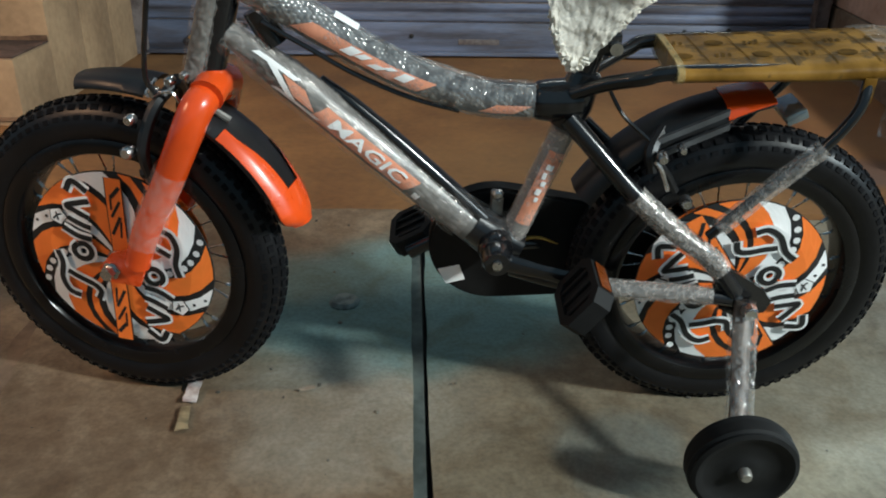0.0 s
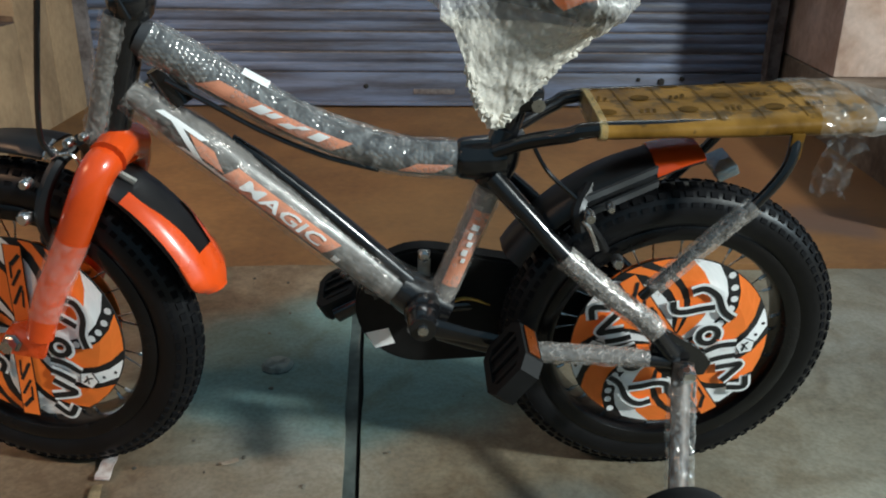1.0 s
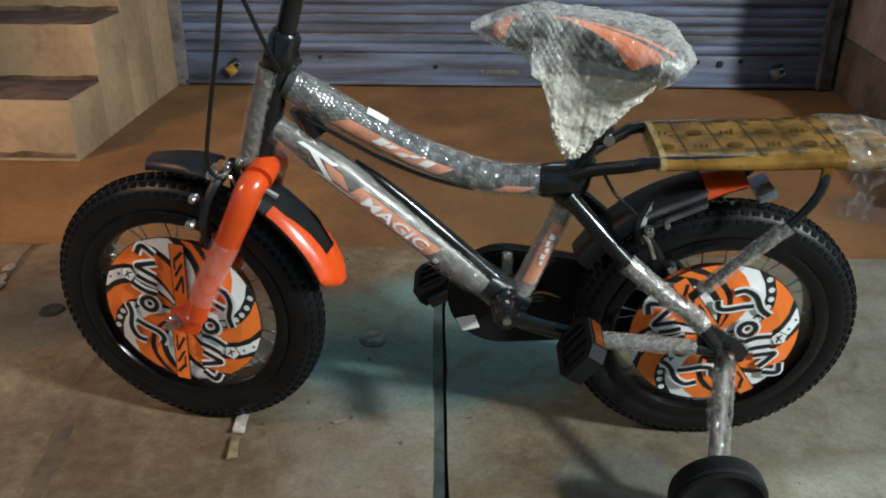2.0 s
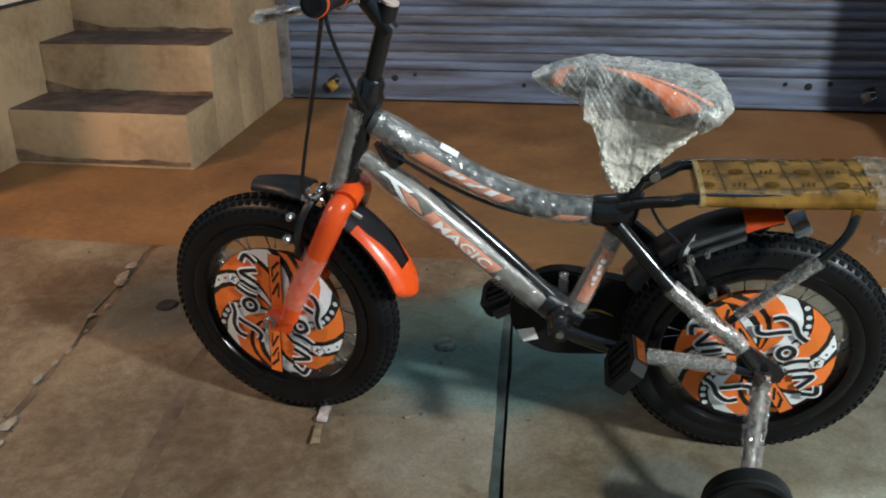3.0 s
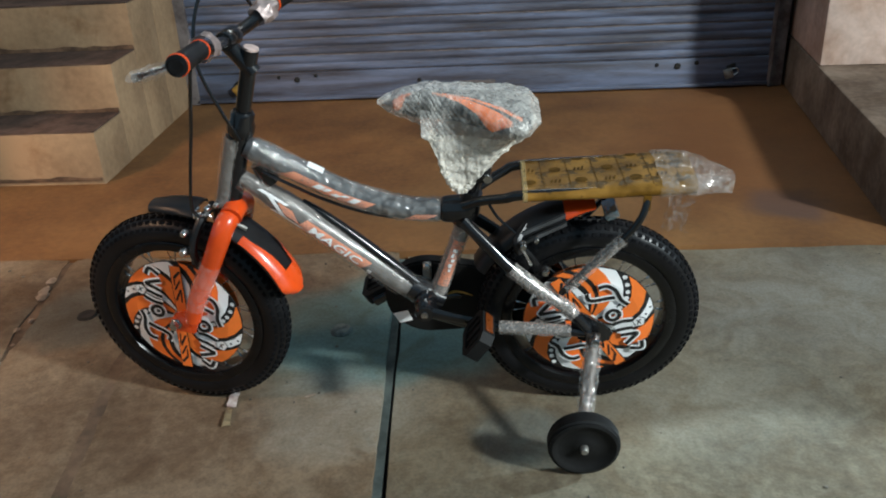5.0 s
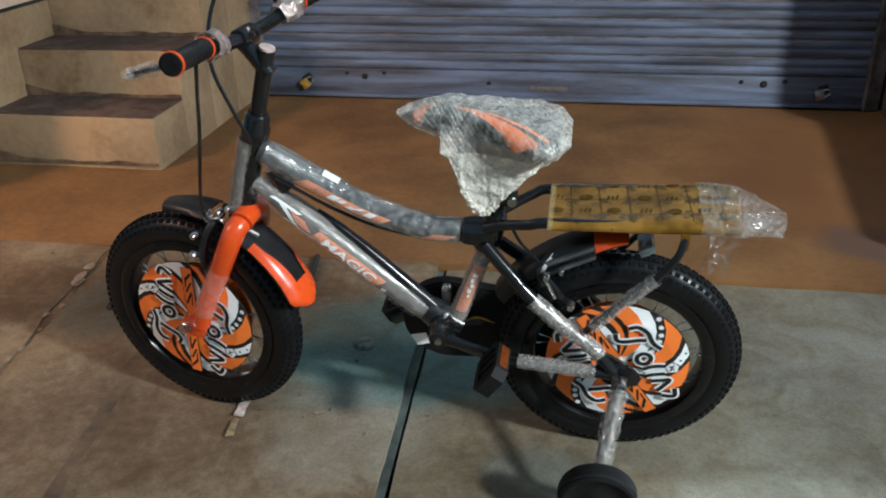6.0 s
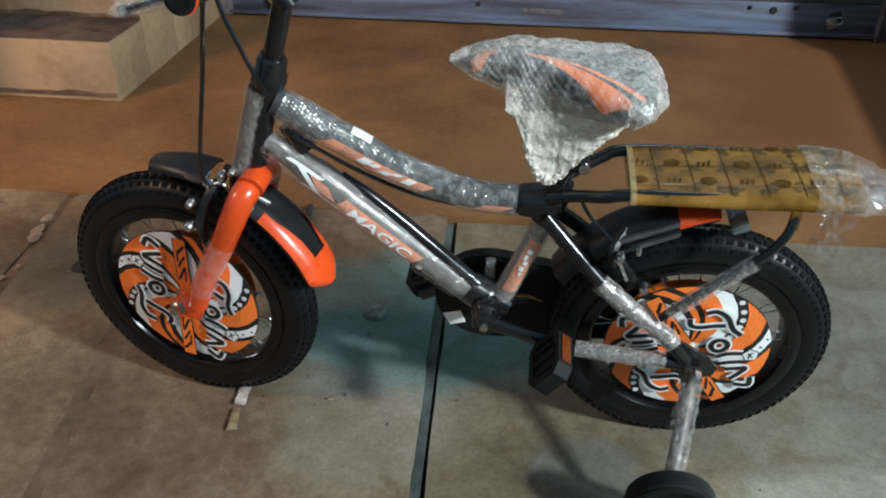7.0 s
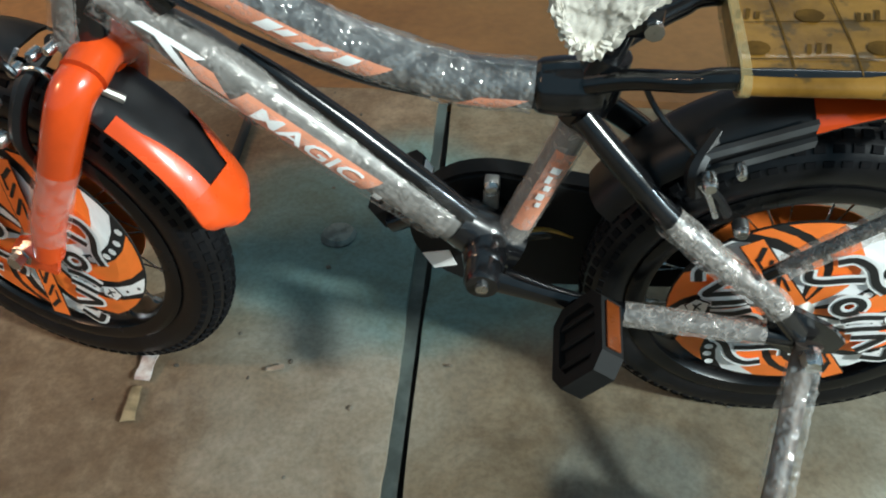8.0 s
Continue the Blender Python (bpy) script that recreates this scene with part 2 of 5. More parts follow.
streaked(STEEL_BLUE, (0.35, 1.0, 4.0))
SEAM_FILL = mat("brown_joint_fill", (0.11, 0.076, 0.048), 0.9, vary=0.4, scale=10, fine=60, bump=0.3)
JOINT_FILL = mat("joint_fill", (0.072, 0.086, 0.078), 0.85, vary=0.4, scale=12, fine=60, bump=0.3)
RAIL_GREY = mat("grey_plastic", (0.075, 0.077, 0.080), 0.45, vary=0.2, scale=20, bump=0.04)
PALE_ORANGE = mat("faded_orange_sticker", (0.78, 0.33, 0.20), 0.5, vary=0.12, scale=30, bump=0.03)
CHROME = mat("chrome", (0.62, 0.62, 0.62), 0.22, metal=1.0, vary=0.15, scale=30, bump=0.05)
ZINC = mat("zinc_steel", (0.42, 0.41, 0.38), 0.4, metal=0.9, vary=0.25, scale=40, bump=0.08)
BRASS = mat("brass", (0.60, 0.36, 0.08), 0.4, metal=0.7, vary=0.3, scale=30, bump=0.08)
SILVER = mat("silver_grey_paint", (0.125, 0.118, 0.108), 0.35, vary=0.2, scale=20, bump=0.02, coat=0.3)
GREY_FRAME = mat("grey_frame_paint", (0.045, 0.045, 0.048), 0.3, vary=0.2, scale=20, bump=0.02, coat=0.4)
WRAP = film("clear_wrap", (0.95, 0.88, 0.82), 0.13, 240, 0.16, 0.5, 0.0022, cells=False, spread=0.12, shine=0.24)
PALE_WRAP = film("pale_wrap", (0.95, 0.87, 0.80), 0.32, 240, 0.16, 0.5, 0.0022, cells=False, spread=0.16, shine=0.24)
THIN_WRAP = film("thin_clear_wrap", (0.95, 0.86, 0.80), 0.17, 90, 0.22, 0.2, 0.002, cells=False, spread=0.10, shine=0.2)
BUBBLE = film("small_bubble_wrap", (0.95, 0.93, 0.89), 0.25, 150, 0.17, 0.22, 0.002, spread=0.18, shine=0.55)
FOAM = film("bubble_wrap", (0.90, 0.87, 0.81), 0.38, 165, 0.36, 0.15, 0.002, spread=0.16, shine=0.10)
FOAM_FOLD = film("folded_bubble_wrap", (0.78, 0.73, 0.64), 0.86, 165, 0.55, 0.25, 0.002, spread=0.10, shine=0.0)
CLEAR = film("clear_bag", (0.88, 0.88, 0.87), 0.20, 70, 0.12, 0.5, 0.004, cells=False, spread=0.2, shine=0.8)


def tight_patch(m, centre, reach, clear, gloss):
    """Where the wrap is pulled tight it turns clear and glossy."""
    nt = m.node_tree
    b = nt.nodes["Principled BSDF"]
    co = nt.nodes.new("ShaderNodeTexCoord")
    far = nt.nodes.new("ShaderNodeVectorMath")
    far.operation = "DISTANCE"
    nt.links.new(co.outputs["Object"], far.inputs[0])
    far.inputs[1].default_value = centre
    for name, low, high in (("Alpha", clear, 1.0), ("Roughness", gloss, 1.0)):
        ease = nt.nodes.new("ShaderNodeMapRange")
        ease.interpolation_type = "SMOOTHSTEP"
        ease.inputs["From Min"].default_value, ease.inputs["From Max"].default_value = reach * 0.7, reach * 1.25
        ease.inputs["To Min"].default_value, ease.inputs["To Max"].default_value = low, high
        nt.links.new(far.outputs["Value"], ease.inputs["Value"])
        times = nt.nodes.new("ShaderNodeMath")
        times.operation = "MULTIPLY"
        nt.links.new(ease.outputs["Result"], times.inputs[0])
        if b.inputs[name].links:
            nt.links.new(b.inputs[name].links[0].from_socket, times.inputs[1])
        else:
            times.inputs[1].default_value = b.inputs[name].default_value
        nt.links.new(times.outputs[0], b.inputs[name])


tight_patch(FOAM, (0.180, -0.066, 0.650), 0.050, 0.60, 0.30)
GUARD = mat("dull_black_plastic", (0.010, 0.010, 0.010), 0.6, vary=0.3, scale=12, fine=90, bump=0.05, spec=0.2)


# ---- mesh helpers ----
def part(name, bm, material, parent=None, label="", smooth=True):
    """Links a bmesh as one mesh object, under a thing or a part if given."""
    me = bpy.data.meshes.new(name)
    bm.normal_update()
    bm.to_mesh(me)
    bm.free()
    for m in material if isinstance(material, (list, tuple)) else (material,):
        me.materials.append(m)
    if smooth:
        me.polygons.foreach_set("use_smooth", [True] * len(me.polygons))
        me.set_sharp_from_angle(angle=radians(40))
    ob = new(name, me)
    if parent:
        ob.parent = parent
    if label:
        tagged(ob, label)
    return ob


def empty(name, m=None):
    ob = new(name)
    if m is not None:
        ob.matrix_world = m
    return ob


def box(bm, x0, x1, y0, y1, z0, z1, bevel=0.0, m=None):
    made = bmesh.ops.create_cube(bm, size=1)["verts"]
    for v in made:
        v.co = Vector(((x0 + x1) / 2 + v.co.x * (x1 - x0), (y0 + y1) / 2 + v.co.y * (y1 - y0), (z0 + z1) / 2 + v.co.z * (z1 - z0)))
    if bevel:
        edges = list({e for v in made for e in v.link_edges})
        made = bmesh.ops.bevel(bm, geom=edges, offset=bevel, segments=2, affect="EDGES", profile=0.5)["verts"]
    if m is not None:
        bmesh.ops.transform(bm, matrix=m, verts=[v for v in made if v.is_valid])
    return made


def smooth_path(pts, n=6):
    """Catmull-Rom through the points."""
    p = [Vector(q) for q in pts]
    if len(p) < 3:
        return p
    ext = [2 * p[0] - p[1], *p, 2 * p[-1] - p[-2]]
    out = []
    for i in range(1, len(ext) - 2):
        a, b, c, d = ext[i - 1:i + 3]
        for k in range(n):
            t = k / n
            out.append(0.5 * (2 * b + (c - a) * t + (2 * a - 5 * b + 4 * c - d) * t * t + (3 * b - 3 * c + d - a) * t ** 3))
    return [*out, p[-1]]


def tube(bm, pts, radius, seg=12, n=6, squash=1.0, jitter=0.0, caps=True):
    """Sweeps a round section along a smooth line; radius may be one number or one for each given point."""
    path = smooth_path(pts, n)
    count = len(path)
    radii = [radius] * count if isinstance(radius, (int, float)) else list(np.interp(np.linspace(0, 1, count), np.linspace(0, 1, len(radius)), radius))
    side = None
    rings = []
    for i, c in enumerate(path):
        d = (path[min(i + 1, count - 1)] - path[max(i - 1, 0)]).normalized()
        if side is None:
            side = d.orthogonal().normalized() if abs(d.y) > 0.9 else (Vector((0, 1, 0)) - d * d.y).normalized()
        side = (side - d * side.dot(d)).normalized()
        up = d.cross(side)
        ring = []
        for k in range(seg):
            a = 2 * math.pi * k / seg
            r = radii[i]
            if jitter:
                r *= 1 + jitter * noise.noise(Vector((c.x * 60 + math.cos(a) * 2, c.y * 60 + math.sin(a) * 2, c.z * 60)))
            ring.append(bm.verts.new(c + side * (math.cos(a) * r * squash) + up * (math.sin(a) * r)))
        rings.append(ring)
    for a, b in zip(rings, rings[1:]):
        for k in range(seg):
            bm.faces.new((a[k], a[(k + 1) % seg], b[(k + 1) % seg], b[k]))
    if caps:
        bm.faces.new(rings[0][::-1])
        bm.faces.new(rings[-1])
    return bm


def crumple(bm, amount, seed=1):
    """Breaks a smooth skin into small flat facets, as creased plastic film has."""
    rng = random.Random(seed)
    bm.normal_update()
    shift = [(v, v.normal * rng.uniform(-amount, amount) + Vector((rng.uniform(-1, 1), rng.uniform(-1, 1), rng.uniform(-1, 1))) * amount * 0.6) for v in bm.verts]
    for v, d in shift:
        v.co += d
    bmesh.ops.triangulate(bm, faces=bm.faces)
    return bm


def dome(u, v, pitch):
    """Height, 0 to 1, of a bubble in a honeycomb of round domes."""
    best = 1.0
    wander = Vector((u * 70, v * 70, 0.5))
    u, v = u + 0.22 * pitch * noise.noise(wander), v + 0.22 * pitch * noise.noise(wander + Vector((9, 4, 2)))
    row = math.floor(v / (pitch * 0.866))
    for r in (row, row + 1):
        cv = r * pitch * 0.866
        off = 0.5 * pitch * (r % 2)
        cu = round((u - off) / pitch) * pitch + off
        best = min(best, ((u - cu) ** 2 + (v - cv) ** 2) / (0.5 * pitch) ** 2)
    return math.sqrt(max(0.0, 1.0 - best))


def lathe(bm, profile, seg=48, axis="y", centre=(0, 0, 0), closed=False):
    """Turns a profile of (radius, along) about an axis through centre."""
    rings = []
    for k in range(seg):
        a = 2 * math.pi * k / seg
        ring = []
        for r, h in profile:
            v = (r * math.cos(a), h, r * math.sin(a)) if axis == "y" else (r * math.cos(a), r * math.sin(a), h)
            ring.append(bm.verts.new(Vector(v) + Vector(centre)))
        rings.append(ring)
    m = len(profile)
    for k in range(seg):
        a, b = rings[k], rings[(k + 1) % seg]
        for j in range(m if closed else m - 1):
            bm.faces.new((a[j], a[(j + 1) % m], b[(j + 1) % m], b[j]))
    bmesh.ops.recalc_face_normals(bm, faces=bm.faces)
    return bm


def slab(bm, outline, y0, y1):
    """A plate in the x-z plane between y0 and y1, from its outline."""
    a = [bm.verts.new((x, y0, z)) for x, z in outline]
    b = [bm.verts.new((x, y1, z)) for x, z in outline]
    bm.faces.new(a)
    bm.faces.new(b[::-1])
    n = len(outline)
    for i in range(n):
        bm.faces.new((a[i], b[i], b[(i + 1) % n], a[(i + 1) % n]))
    bmesh.ops.recalc_face_normals(bm, faces=bm.faces)
    return bm


def grid(bm, xs, ys, height):
    rows = [[bm.verts.new((x, y, height(x, y))) for x in xs] for y in ys]
    for a, b in zip(rows, rows[1:]):
        for k in range(len(xs) - 1):
            bm.faces.new((a[k], a[k + 1], b[k + 1], b[k]))
    return bm


# ---- the setting ----
def slab_z(x, y):
    """The street slabs fall a little from the apron; the one beyond the joint has sunk."""
    return 0.035 * min(0.0, y - 0.61) - (0.013 if x > JOINT(y) else 0.0)


def uneven(x, y, k=0.0025):
    return k * (noise.noise(Vector((x * 2.3, y * 2.3, 0))) + 0.5 * noise.noise(Vector((x * 9, y * 9, 3))))


def spaced(a, b, step):
    return [float(v) for v in np.linspace(a, b, max(2, int(round((b - a) / step)) + 1))]


bm = bmesh.new()
grid(bm, [-80, -20, -6, -2.1, -1.0, 0.0, 1.3, 2.2, 6, 20, 80], [-80, -20, -6, -2, 0, 0.7, 2.6, 6, 20, 80], lambda x, y: -0.20)
ground = tagged(part("ground", bm, CONCRETE), "dusty grey concrete street ground at night", "ground", kind="structure")


def edge_wobble(seed, amount):
    return lambda y: amount * noise.noise(Vector((seed, y * 7, 0.5))) + amount * 0.5 * noise.noise(Vector((seed, y * 31, 1.5)))


def concrete_slab(left, right, y0, y1, wl, wr, step=0.03, material=CONCRETE, sunk=0.0):
    """One poured slab between two joints; left and right give the joint's x at a y."""
    bm = bmesh.new()
    level = lambda y: 0.035 * min(0.0, y - 0.61) - sunk
    ys = spaced(y0, y1, step)
    rows = []
    for y in ys:
        a, b = left(y) + wl(y), right(y) + wr(y)
        n = max(6, min(60, int((right(0) - left(0)) / step)))
        row = []
        for i in range(n + 1):
            x = a + (b - a) * i / n
            edge = min(i, n - i)
            row.append(bm.verts.new((x, y + (0.006 * noise.noise(Vector((x * 8, y, 7))) if y > y1 - 1e-6 else 0), level(y) + uneven(x, y) - (0.005 if edge == 0 else 0))))
        rows.append(row)
    for r, q in zip(rows, rows[1:]):
        for i in range(len(r) - 1):
            bm.faces.new((r[i], r[i + 1], q[i + 1], q[i]))
    rim = [e for e in bm.edges if e.is_boundary]
    made = bmesh.ops.extrude_edge_only(bm, edges=rim)["geom"]
    for v in made:
        if isinstance(v, bmesh.types.BMVert):
            v.co.z = -0.180
    bmesh.ops.recalc_face_normals(bm, faces=bm.faces)
    return part("slab", bm, material, ground)


JOINT = lambda y: -0.006 - 0.03 * y
SEAM = lambda y: -0.632 - 0.12 * y
CRACK = lambda y: -0.930 - 0.085 * y
ZERO = lambda y: 0.0
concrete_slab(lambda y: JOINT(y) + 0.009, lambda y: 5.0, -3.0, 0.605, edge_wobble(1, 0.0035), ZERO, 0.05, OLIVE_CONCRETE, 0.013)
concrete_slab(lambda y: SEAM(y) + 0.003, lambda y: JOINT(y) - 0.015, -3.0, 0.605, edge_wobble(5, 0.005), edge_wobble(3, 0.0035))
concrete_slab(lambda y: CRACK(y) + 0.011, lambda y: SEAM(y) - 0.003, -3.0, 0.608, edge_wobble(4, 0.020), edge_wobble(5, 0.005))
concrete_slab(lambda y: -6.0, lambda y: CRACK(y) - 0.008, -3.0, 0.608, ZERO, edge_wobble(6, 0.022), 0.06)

bm = bmesh.new()
ys = spaced(-3.0, 0.60, 0.04)
rows = [[bm.verts.new((JOINT(y) + dx, y, slab_z(9, y) - 0.006 + 0.002 * noise.noise(Vector((dx * 90, y * 25, 0))))) for dx in (-0.020, -0.012, -0.004, 0.002)] for y in ys]
for a, b in zip(rows, rows[1:]):
    for k in range(3):
        bm.faces.new((a[k], a[k + 1], b[k + 1], b[k]))
gap = bmesh.new()
rows = [[gap.verts.new((JOINT(y) + dx, y, slab_z(9, y) - 0.022)) for dx in (0.000, 0.014)] for y in ys]
for a, b in zip(rows, rows[1:]):
    gap.faces.new((a[0], a[1], b[1], b[0]))
tagged(part("joint_gap", gap, DARK), "narrow dark gap beside the joint filler", "joint", kind="structure")
tagged(part("joint_filler", bm, JOINT_FILL), "dark dirt packed in the straight slab joint", "joint", kind="structure")
bm = bmesh.new()
rows = [[bm.verts.new((SEAM(y) + dx, y, slab_z(-9, y) - 0.0025 + 0.0015 * noise.noise(Vector((dx * 90, y * 25, 4))))) for dx in (-0.016, -0.005, 0.005, 0.016)] for y in ys]
for a, b in zip(rows, rows[1:]):
    for k in range(3):
        bm.faces.new((a[k], a[k + 1], b[k + 1], b[k]))
tagged(part("joint_filler", bm, SEAM_FILL), "brown dirt packed in the narrow slab joint", "joint", kind="structure")
bm = bmesh.new()
rows = [[bm.verts.new((CRACK(y) + dx, y, slab_z(-9, y) - 0.007 + 0.005 * noise.noise(Vector((dx * 60, y * 18, 9))))) for dx in (-0.045, -0.02, 0.0, 0.02, 0.045)] for y in ys]
for a, b in zip(rows, rows[1:]):
    for k in range(4):
        bm.faces.new((a[k], a[k + 1], b[k + 1], b[k]))
tagged(part("joint_filler", bm, SEAM_FILL), "dark earth in the broken floor joint", "joint", kind="structure")
bm = bmesh.new()
for k in range(40):
    y = -1.6 + k * 0.057 + random.uniform(-0.03, 0.03)
    if y > 0.58 or random.random() < 0.25:
        continue
    x = CRACK(y) + random.uniform(-0.018, 0.02)
    r = random.uniform(0.006, 0.02)
    made = bmesh.ops.create_icosphere(bm, subdivisions=1, radius=r)["verts"]
    for v in made:
        v.co = Vector((v.co.x * 0.8 + x, v.co.y * 1.5 + y, v.co.z * 0.25 + slab_z(-9, y))) + Vector((random.uniform(-1, 1), random.uniform(-1, 1), 0)) * r * 0.3
MORTAR = mat("pale_mortar", (0.25, 0.20, 0.15), 0.9, vary=0.25, scale=40, bump=0.3)
tagged(part("mortar_crumbs", bm, MORTAR, smooth=False), "pale crumbled mortar along the broken floor joint", "mortar", kind="stuff")

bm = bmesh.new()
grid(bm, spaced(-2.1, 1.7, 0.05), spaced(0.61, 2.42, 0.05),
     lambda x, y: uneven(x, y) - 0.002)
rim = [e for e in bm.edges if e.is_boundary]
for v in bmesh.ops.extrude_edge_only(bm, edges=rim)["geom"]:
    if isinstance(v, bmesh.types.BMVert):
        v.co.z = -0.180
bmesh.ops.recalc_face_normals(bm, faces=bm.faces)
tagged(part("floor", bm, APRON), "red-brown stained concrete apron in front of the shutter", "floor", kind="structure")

# rolling shutter
SX0, SX1, SY = -1.086, 1.445, 2.20
shutter = tagged(empty("rolling_shutter"), "closed blue-grey corrugated steel rolling shutter, scuffed and rusty", "shutter", kind="structure")
PITCH = 0.0750
bm = bmesh.new()
prof = [(0, 0.002), (0.004, 0.0), (0.008, -0.0050), (0.019, -0.0070), (0.031, -0.0050), (0.036, -0.0002), (0.040, -0.0004), (0.0445, -0.0050), (0.0565, -0.0070), (0.0675, -0.0050), (0.0715, 0.0), (PITCH, 0.002)]
cols = spaced(SX0 - 0.01, SX1 + 0.01, 0.25)
ring = [[bm.verts.new((x, d, z)) for z, d in prof] for x in cols]
for a, b in zip(ring, ring[1:]):
    for j in range(len(prof) - 1):
        bm.faces.new((a[j], b[j], b[j + 1], a[j + 1]))
for f in bm.faces:
    f.material_index = 1 if min(v.co.z for v in f.verts) < 0.0035 or max(v.co.z for v in f.verts) > PITCH - 0.001 else 0
first = part("slat", bm, [STEEL_BLUE, RUST], shutter)
first.location = (0, SY, 0.1285)
for k in range(1, 30):
    ob = new("slat", first.data)
    ob.parent = shutter
    ob.location = (0, SY, 0.1285 + k * PITCH)
bm = bmesh.new()
box(bm, SX0 - 0.01, SX1 + 0.01, SY - 0.014, SY + 0.006, 0.006, 0.128, 0.003)
box(bm, SX0 - 0.01, SX1 + 0.01, SY - 0.030, SY - 0.0145, 0.006, 0.02, 0.002)
part("bottom_plate", bm, STEEL_BLUE, shutter)
for x, z, r in ((-0.712, 0.110, 0.008), (-0.630, 0.097, 0.013), (-0.544, 0.113, 0.008), (-0.08, 0.078, 0.009), (0.965, 0.106, 0.008), (1.054, 0.098, 0.014), (1.135, 0.110, 0.010)):
    bm = bmesh.new()
    lathe(bm, [(0.0005, -0.008), (r * 0.8, -0.007), (r, -0.003), (r, 0.002)], 14, centre=(x, SY - 0.0145, z))
    part("bolt", bm, DARK, shutter)
bm = bmesh.new()
box(bm, 0.10, 0.257, SY - 0.0175, SY - 0.0142, 0.048, 0.068, 0.001)
part("scrape", bm, RUST, shutter, "rusty worn patch")


def padlock(x, z, material, label, tilt):
    thing = tagged(empty("padlock", pose(x, SY - 0.035, z, 0, tilt, 0)), label, "padlock")
    bm = bmesh.new()
    box(bm, -0.021, 0.021, -0.009, 0.009, -0.02, 0.016, 0.004)
    part("body", bm, material, thing)
    bm = bmesh.new()
    tube(bm, [(-0.013, 0, 0.012), (-0.013, 0, 0.03), (0, 0, 0.041), (0.013, 0, 0.03), (0.013, 0, 0.012)], 0.0035, 8)
    part("shackle", bm, CHROME, thing)
    bm = bmesh.new()
    box(bm, -0.03, 0.002, 0.0105, 0.02, 0.0, 0.04, 0.003)
    part("hasp", bm, DARK, thing)


padlock(-0.900, 0.064, BRASS, "small brass padlock hanging on the shutter's hasp", 55)
padlock(1.273, 0.064, ZINC, "worn steel padlock on the rusty shutter hasp", 70)

for n, (x0, x1) in enumerate(((SX0 - 0.115, SX0 - 0.0), (SX1 + 0.0, SX1 + 0.060))):
    bm = bmesh.new()
    box(bm, x0, x0 + 0.006 if n else x0 + 0.02, SY - 0.05, SY + 0.04, 0.0, 2.42, 0.002)
    box(bm, x0 + 0.0065 if n else x0 + 0.0205, x1, SY - 0.03, SY + 0.04, 0.0, 2.42, 0.002)
    tagged(part("shutter_guide", bm, RUST), "rusty dark steel guide rail of the shutter", "guide rail", kind="structure")

bm = bmesh.new()
box(bm, SX0 - 0.2, SX1 + 0.2, SY - 0.06, SY + 0.3, 2.42, 3.4)
box(bm, SX0 - 0.2, SX0 - 0.1155, SY - 0.01, SY + 0.3, -0.18, 2.419)
tagged(part("wall_north", bm, PLASTER), "beige plastered shop wall round the shutter", "wall", kind="structure")
bm = bmesh.new()
box(bm, SX0 - 0.1, SX1 + 0.1, SY + 0.05, SY + 0.12, -0.18, 2.419)
tagged(part("wall_back", bm, DARK), "dark space behind the shutter", "wall", kind="structure")

# stairs beside the shutter
stairs = tagged(empty("stairs"), "beige plastered concrete stairs with dark dirty treads", "stairs", kind="structure")
TOPS = (0.183, 0.359, 0.533, 0.709, 0.885, 1.061, 1.237)
for k, top in enumerate(TOPS):
    y0 = 1.21 + 0.244 * k
    bm = bmesh.new()
    box(bm, -1.759, -1.130, y0, y0 + (0.2435 if k < 6 else 1.0), -0.18, top, 0.006)
    for v in bm.verts:
        v.co += Vector((0.004 * noise.noise(v.co * 5), 0.005 * noise.noise(v.co * 6 + Vector((3, 0, 0))), 0.004 * noise.noise(v.co * 7)))
    step = part("step", bm, PLASTER, stairs)
    bm = bmesh.new()
    xs = spaced(-1.756, -1.136, 0.04)
    front = [y0 + 0.007 + 0.006 * noise.noise(Vector((x * 14, k, 0))) for x in xs]
    a = [bm.verts.new((x, y, top + 0.0045)) for x, y in zip(xs, front)]
    b = [bm.verts.new((x, y0 + 0.249, top + 0.0045)) for x in xs]
    for i in range(len(xs) - 1):
        bm.faces.new((a[i], a[i + 1], b[i + 1], b[i]))
    made = bmesh.ops.extrude_edge_only(bm, edges=[e for e in bm.edges if e.is_boundary])["geom"]
    for v in made:
        if isinstance(v, bmesh.types.BMVert):
            v.co.z -= 0.004
    part("tread", bm, TREAD, step, "dark dirty tread")
    # grime along the riser's foot, ragged at its top
    bm = bmesh.new()
    foot = TOPS[k - 1] + 0.005 if k else 0.012
    rise = [0.010 + 0.016 * abs(noise.noise(Vector((x * 9, k * 3.1, 1)))) + 0.03 * max(0.0, 1 - (x + 1.756) / 0.12) for x in xs]
    low = [bm.verts.new((x, y0 - 0.0055, foot)) for x in xs]
    high = [bm.verts.new((x, y0 - 0.0055, foot + q)) for x, q in zip(xs, rise)]
    for i in range(len(xs) - 1):
        bm.faces.new((low[i], low[i + 1], high[i + 1], high[i]))
    made = bmesh.ops.extrude_edge_only(bm, edges=[e for e in bm.edges if e.is_boundary])["geom"]
    for v in made:
        if isinstance(v, bmesh.types.BMVert):
            v.co.y += 0.004
    part("grime", bm, GRIME, step, "brown grime at the riser's foot")
bm = bmesh.new()
box(bm, -1.96, -1.76, 0.70, 4.2, -0.18, 2.9, 0.008)
